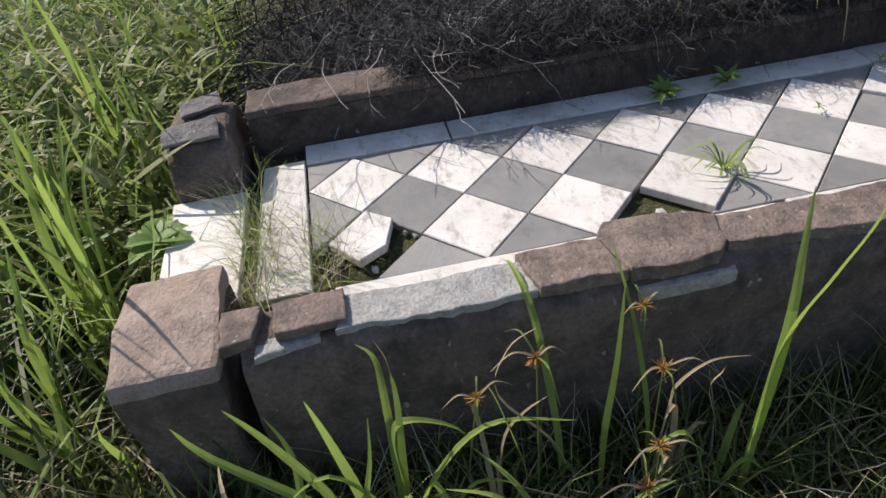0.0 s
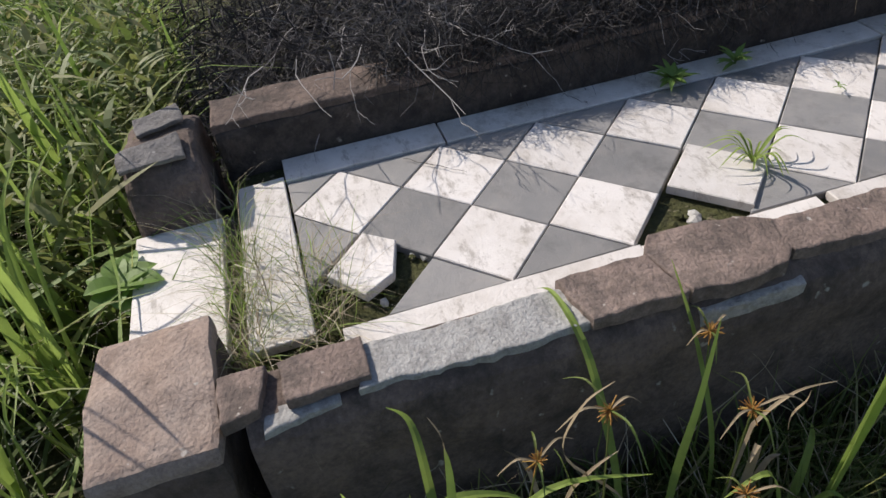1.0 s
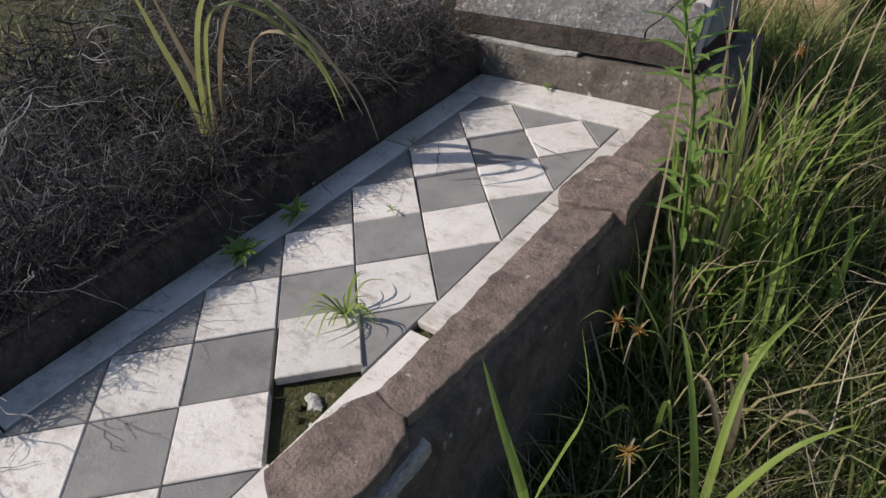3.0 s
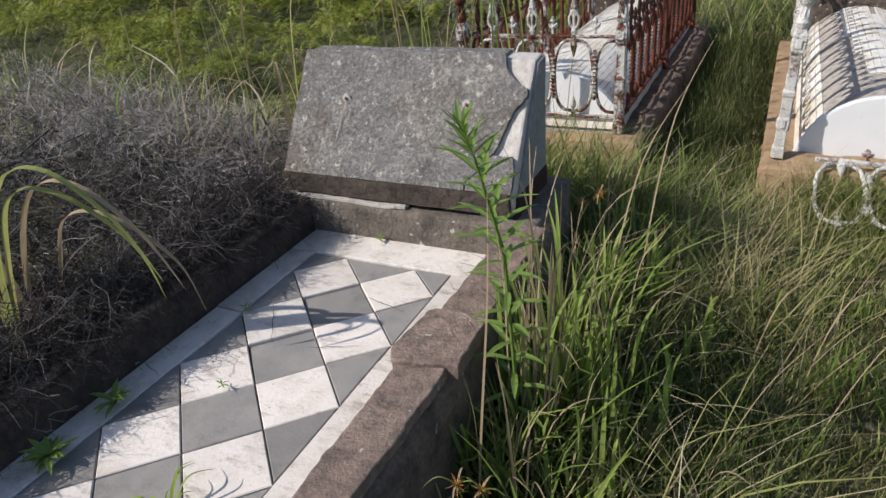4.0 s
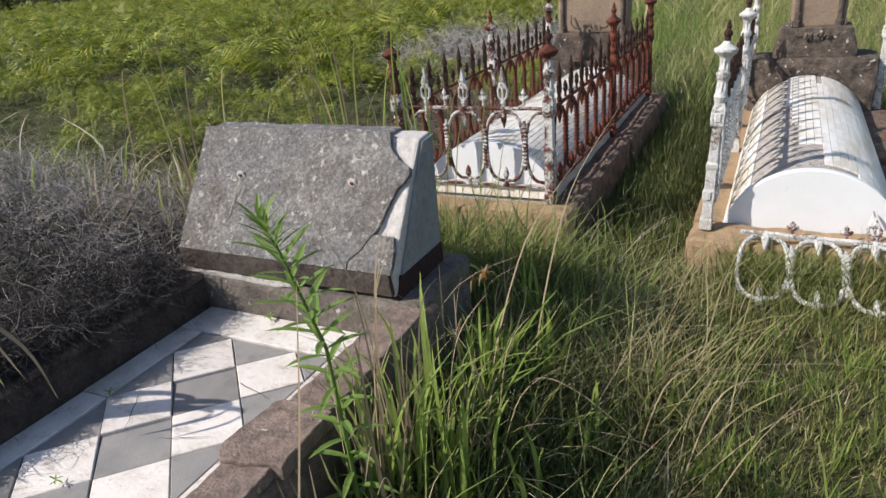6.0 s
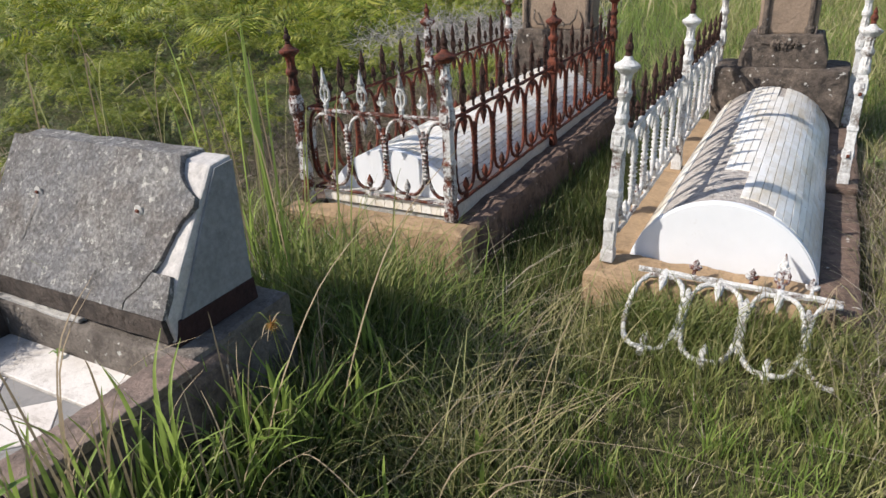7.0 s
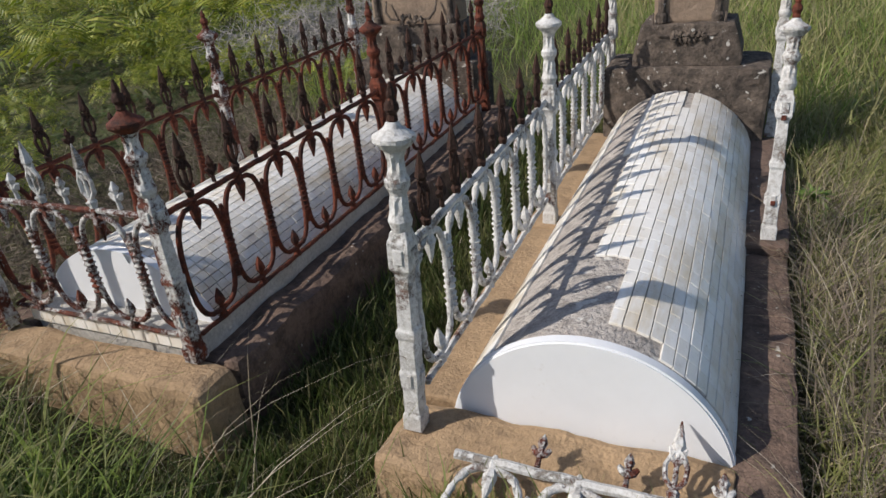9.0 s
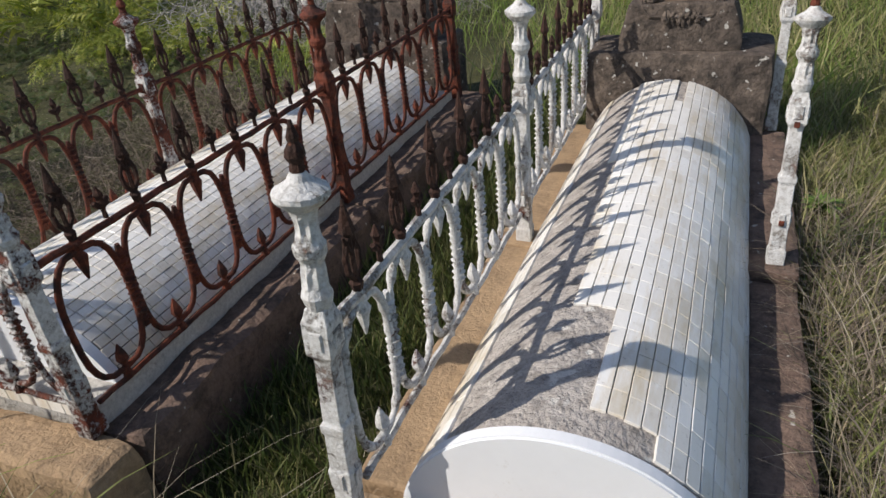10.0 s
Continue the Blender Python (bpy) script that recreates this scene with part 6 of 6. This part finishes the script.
meadow("long_grass", 41, 700, (1.55, 2.62, 3.30, 3.60), (0.12, 0.26), (0.003, 0.006), GRASS_OLIVE, "yellowing grass against the front of the white-fenced grave", 0.35, 0.35, 0.03, 10, 5)
meadow("dry_grass", 42, 450, (2.59, 2.80, 3.3, 6.4), (0.18, 0.42), (0.002, 0.0045), GRASS_DRY, "tall dry grass leaning on the dark side kerb", 0.4, 0.6, 0.04, 9, 6)
meadow("dead_stems", 43, 1500, (2.59, 2.90, 3.2, 6.0), (0.18, 0.40), (0.002, 0.005), TWIG_BROWN, "brown dead stems against the dark side kerb", 0.4, 0.5, 0.04, 9, 6)
meadow("long_grass", 44, 1000, (0.35, 0.95, 2.62, 3.1), (0.35, 0.7), (0.006, 0.013), GRASS, "tall soft grass between the desk headstone and the rusty fence", 0.22, 0.3, 0.05, 10, 6)
for x, y, h in ((0.62, 2.95, 1.12), (0.55, 2.82, 1.0), (0.72, 2.88, 0.92), (0.44, 2.98, 1.05), (0.80, 3.05, 0.8)):
    blade_plant("straw_stalk", (x, y, 0.0), [[(x + 0.01, y + 0.02, h * 0.5), (x + 0.05, y + 0.02, h * 0.85), (x + 0.11, y - 0.02, h)]], 0.009, GRASS_OLIVE, "tall seeding grass stalk beside the desk headstone", "grass", "seeding stalks beside the desk headstone")
meadow("long_grass", 46, 1100, (1.0, 1.75, 2.2, 3.3), (0.26, 0.52), (0.003, 0.006), GRASS_OLIVE, "tall thin olive grass beside the desk headstone", 0.3, 0.35, 0.05, 8, 6)
meadow("long_grass", 47, 160, (0.90, 1.3, 2.0, 3.2), (0.3, 0.6), (0.005, 0.010), GRASS_BRIGHT, "tall fresh grass beside the plinth", 0.25, 0.3, 0.05, 8, 6)
for k in range(24):
    rnd = random.Random(910 + k)
    x, y, h = rnd.uniform(-2.6, -0.1), rnd.uniform(2.95, 4.3), rnd.uniform(0.8, 1.2)
    a, r = rnd.uniform(0, 6.28), rnd.uniform(0.1, 0.3)
    dx, dy = math.cos(a) * r, math.sin(a) * r
    blade_plant("straw_stalk", (x, y, 0.0), [[(x + dx * 0.2, y + dy * 0.2, h * 0.55), (x + dx * 0.6, y + dy * 0.6, h * 0.95), (x + dx * 1.3, y + dy * 1.3, h * rnd.uniform(0.8, 1.08))]], rnd.uniform(0.008, 0.014), GRASS_OLIVE if k % 3 else GRASS_DRY, "long pale grass blade arching out of the ferns", "grass", "grass blades among the ferns")
UPRIGHT = "upright broad green grass blades in the turf"
GREEN, STRAW = "tall bright grass tussock against the kerb", "tussock of dry stalks beside the plinth"
for k, (x, y, n, hh, lab) in enumerate(((0.95, 1.70, 24, 0.72, GREEN), (1.02, 1.44, 15, 0.68, GREEN), (1.07, 1.54, 9, 0.60, GREEN), (1.0, 1.58, 12, 0.66, GREEN), (1.0, 1.42, 18, 0.98, STRAW), (1.1, 1.75, 14, 0.66, STRAW), (1.0, 1.15, 12, 0.6, STRAW), (1.20, 1.56, 9, 0.50, UPRIGHT), (1.27, 1.66, 7, 0.42, UPRIGHT), (1.36, 2.04, 8, 0.34, UPRIGHT), (1.55, 2.35, 6, 0.26, UPRIGHT), (0.69, 3.2, 16, 0.40, UPRIGHT), (0.25, 3.1, 10, 0.6, GREEN), (0.42, 3.18, 10, 0.42, UPRIGHT), (-0.12, 3.12, 12, 0.62, GREEN), (0.1, 3.0, 10, 0.55, GREEN), (1.15, 2.35, 7, 0.42, UPRIGHT), (0.53, 3.30, 12, 0.36, "upright bright green grass clump"), (0.98, 2.15, 16, 0.5, "tall green grass tussock beside the plinth"),
                                        (1.2, 1.25, 14, 0.4, "green grass tussock beside the path"), (0.93, 1.45, 22, 0.62, GREEN), (1.02, 1.95, 20, 0.6, GREEN), (0.99, 1.58, 16, 0.95, STRAW), (0.95, 2.35, 18, 0.6, STRAW),
                                        (0.92, 2.0, 12, 0.7, STRAW), (1.1, 1.6, 14, 0.45, GREEN), (1.0, 2.62, 16, 0.5, GREEN), (0.97, 1.2, 10, 0.4, GREEN), (2.22, 3.52, 12, 0.34, "thin seeding grass in front of the white end slab"), (2.45, 3.58, 12, 0.3, "thin seeding grass in front of the white end slab"), (0.30, -1.02, 12, 0.8, "very tall bright grass at the foot of the grave"),
                                        (-0.05, -1.12, 12, 0.75, "very tall bright grass at the foot of the grave"), (0.62, -1.08, 10, 0.62, "very tall bright grass at the foot of the grave"), (-0.35, -1.0, 10, 0.8, "very tall bright grass at the foot of the grave"))):
    rnd = random.Random(60 + k)
    tips = []
    for _ in range(n):
        a, r = rnd.uniform(0, 6.28), rnd.uniform(0.02, 0.14 if lab == UPRIGHT else 0.3) * hh
        dx, dy, h = math.cos(a) * r, math.sin(a) * r, hh * rnd.uniform(0.55, 1.1)
        ox, oy = rnd.uniform(-0.05, 0.05), rnd.uniform(-0.07, 0.07)
        tips.append([(x + ox + dx * 0.2, y + oy + dy * 0.2, h * 0.4), (x + ox + dx * 0.6, y + oy + dy * 0.6, h * 0.8), (x + ox + dx * 1.3, y + oy + dy * 1.3, h * (1.0 - 0.3 * r / hh))])
    blade_plant("grass_tussock", (x, y, 0.0), tips, 0.018 if y < -0.9 or lab == UPRIGHT else 0.006 if lab == STRAW else 0.0035 if x > 2 else 0.016, GRASS_DRY if lab == STRAW or x > 2 else GRASS_BRIGHT, lab)


for k in range(16):
    rnd = random.Random(300 + k)
    x, y = rnd.uniform(1.0, 1.45), -0.75 + 0.125 * k + rnd.uniform(-0.1, 0.1)
    tips = []
    for _ in range(rnd.choice((2, 3, 3, 4))):
        a, r, h = rnd.uniform(0, 6.28), rnd.uniform(0.05, 0.22), rnd.uniform(0.2, 0.42)
        tips.append([(x + 0.25 * r * math.cos(a), y + 0.25 * r * math.sin(a), h * 0.55), (x + 0.7 * r * math.cos(a), y + 0.7 * r * math.sin(a), h), (x + 1.3 * r * math.cos(a), y + 1.3 * r * math.sin(a), h * rnd.uniform(0.7, 1.15))])
    dry = k % 4 == 1
    blade_plant("reed", (x, y, 0.0), tips, rnd.uniform(0.011, 0.019), GRASS_DRY if dry else GRASS_BRIGHT, "curling dry reed leaves beside the kerb" if dry else "low green reed with a few broad blades", "grass", "reeds along the kerb")
blade_plant("straw_stalk", (0.42, -1.05, 0.0), [[(0.43, -1.04, 0.4), (0.46, -1.02, 0.75), (0.44, -1.0, 0.95)], [(0.40, -1.06, 0.4), (0.36, -1.08, 0.75), (0.34, -1.05, 1.0)], [(0.45, -1.08, 0.4), (0.50, -1.12, 0.7), (0.56, -1.12, 0.9)]], 0.012, GRASS_BRIGHT, "tall green stalks in front of the foot post")
rng = np.random.default_rng(77)
p = np.stack([rng.uniform(-1.6, 0.1, 3000), rng.uniform(-1.9, -0.5, 3000), 0.5 * rng.random(3000) ** 0.8], 1)
p = p[clear_of(p[:, 0], p[:, 1], 0.02) & ~in_scrub(p[:, 0], p[:, 1])]
tagged(blades("leafy_weeds", p, rng.uniform(0.05, 0.12, len(p)), rng.uniform(0.014, 0.030, len(p)), GRASS, 0.9, 0.6, 5, rng), "mass of small-leaved green weeds among the tall grass", "weeds", kind="stuff")

# long bent stalks and broken straw in the turf
for k in range(26):
    rnd = random.Random(840 + k)
    x, y = rnd.uniform(1.0, 1.75), rnd.uniform(1.1, 2.9)
    a, h, r = rnd.uniform(-0.5, 1.4), rnd.uniform(0.18, 0.55), rnd.uniform(0.2, 0.5)
    dx, dy = math.cos(a) * r, math.sin(a) * r
    flat = k % 3 == 0
    blade_plant("straw_stalk", (x, y, 0.0), [[(x + dx * 0.25, y + dy * 0.25, h * (0.7 if flat else 0.45)), (x + dx * 0.6, y + dy * 0.6, h * (0.75 if flat else 0.85)), (x + dx * 1.1, y + dy * 1.1, h * (0.45 if flat else 1.15))]], 0.0045 if flat else 0.0032, GRASS_DRY, "pale bent straw stalk leaning over the turf" if flat else "thin pale stalk rising from the turf", "grass", "stalks in the turf")

# sedges with brown heads
def sedge(x, y, h, seed):
    rnd = random.Random(seed)
    ob = thing("sedge", (x, y, 0), "thin green sedge with a starry brown flower head", "sedge", "sedges along the kerb")
    top = Vector((x + rnd.uniform(-0.06, 0.06), y + rnd.uniform(-0.06, 0.06), h))
    bm = bmesh.new()
    tube(bm, [(x, y, 0), (x + 0.3 * (top.x - x), y + 0.3 * (top.y - y), h * 0.5), top], [0.0022, 0.002, 0.0016], 5)
    part("stem", bm, GRASS, ob)
    bm = bmesh.new()
    for _ in range(34):
        d = Vector((rnd.gauss(0, 1), rnd.gauss(0, 1), rnd.gauss(0.3, 0.8))).normalized()
        tube(bm, [top, top + d * rnd.uniform(0.010, 0.027)], [0.0017, 0.0008], 4)
    part("flower_head", bm, SEDGE, ob, "brown spiky head")
    for k in range(4):
        a = k * 1.6 + rnd.uniform(-0.4, 0.4)
        bm = bmesh.new()
        l = rnd.uniform(0.04, 0.10)
        ribbon(bm, [top, top + Vector((math.cos(a) * l * 0.5, math.sin(a) * l * 0.5, l * 0.25)), top + Vector((math.cos(a) * l, math.sin(a) * l, -0.02))], 0.004)
        part("bract", bm, GRASS_DRY if k % 2 else GRASS, ob)


for k, (x, y, h) in enumerate(((1.034, -0.02, 0.55), (1.05, 0.21, 0.50), (0.93, 0.24, 0.49), (1.0, -0.17, 0.46), (1.16, 0.08, 0.36), (1.14, 0.18, 0.34), (1.10, 0.72, 0.44), (1.02, 0.98, 0.46), (0.99, 2.2, 0.6), (1.05, 1.0, 0.38), (0.93, 2.3, 0.52), (1.1, 1.45, 0.33))):
    sedge(x, y, h, 80 + k)

# small growth on the paving
tuft = thing("grass_tuft", (0.40, 0.68, TOP), "small bright green grass tuft growing between tiles", "grass")
rnd = random.Random(5)
for k in range(24):
    a, l = rnd.uniform(0, 6.28), rnd.uniform(0.05, 0.13)
    bm = bmesh.new()
    ribbon(bm, [(0.40, 0.68, TOP), (0.40 + math.cos(a) * l * 0.5, 0.68 + math.sin(a) * l * 0.5, TOP + l * 0.55), (0.40 + math.cos(a) * l, 0.68 + math.sin(a) * l, TOP + l * 0.35)], 0.006)
    part("blade", bm, GRASS_BRIGHT, tuft)


def rosette(x, y, z, n, size, wide, seed, label, lift=0.6):
    ob = thing("small_weed", (x, y, z), label, "weed")
    rnd = random.Random(seed)
    for k in range(n):
        a = k * 2.4
        bm = bmesh.new()
        leaf(bm, (x, y, z + 0.01 + 0.02 * rnd.random()), (math.cos(a), math.sin(a), lift * rnd.uniform(0.3, 1.6)), size * rnd.uniform(0.6, 1.1), wide, 0.3)
        part("leaf", bm, HERB, ob)


rosette(-0.01, 0.70, TOP, 26, 0.085, 0.016, 1, "dark green leafy weed on the marble edging")
rosette(-0.02, 0.91, TOP, 16, 0.08, 0.014, 2, "small green weed on the marble edging")
rosette(0.24, -0.83, 0.38, 12, 0.11, 0.06, 3, "broad-leaved green weed beside the foot slab", 0.4)
rosette(2.70, 5.88, 0.10, 34, 0.13, 0.026, 4, "bright green leafy weed beside the sandstone kerb", 0.8)
rosette(0.02, 1.40, TOP, 7, 0.03, 0.006, 6, "tiny green sprout on the marble edging")
rosette(0.21, 1.07, TOP, 6, 0.035, 0.005, 7, "tiny green sprout between tiles")
rosette(0.2, 1.96, TOP, 7, 0.035, 0.008, 8, "tiny green sprout at the plinth")
p = np.concatenate([np.stack([np.random.default_rng(41).uniform(0.22, 0.62, 420), np.random.default_rng(42).normal(-0.555, 0.025, 420), np.full(420, TOP - 0.03)], 1),
                    np.stack([np.random.default_rng(43).uniform(0.30, 0.58, 180), np.random.default_rng(44).normal(-0.41, 0.03, 180), np.full(180, TOP - 0.03)], 1),
                    np.stack([np.random.default_rng(45).uniform(0.0, 0.25, 60), np.random.default_rng(46).normal(-0.57, 0.012, 60), np.full(60, TOP - 0.03)], 1)])
g = np.random.default_rng(47)
q = p[::2]
tagged(blades("green_tuft", q, g.uniform(0.05, 0.22, len(q)), g.uniform(0.0014, 0.003, len(q)), GRASS_BRIGHT, 0.35, 0.5, 5, g), "fine green grass growing out of the joint by the foot slab", "grass", kind="stuff")
p = p[1::2]
tagged(blades("dry_tuft", p, g.uniform(0.05, 0.24, len(p)), g.uniform(0.0012, 0.0025, len(p)), GRASS_DRY, 0.4, 0.7, 5, g), "dry wispy grass growing out of the joint by the foot slab", "grass", kind="stuff")
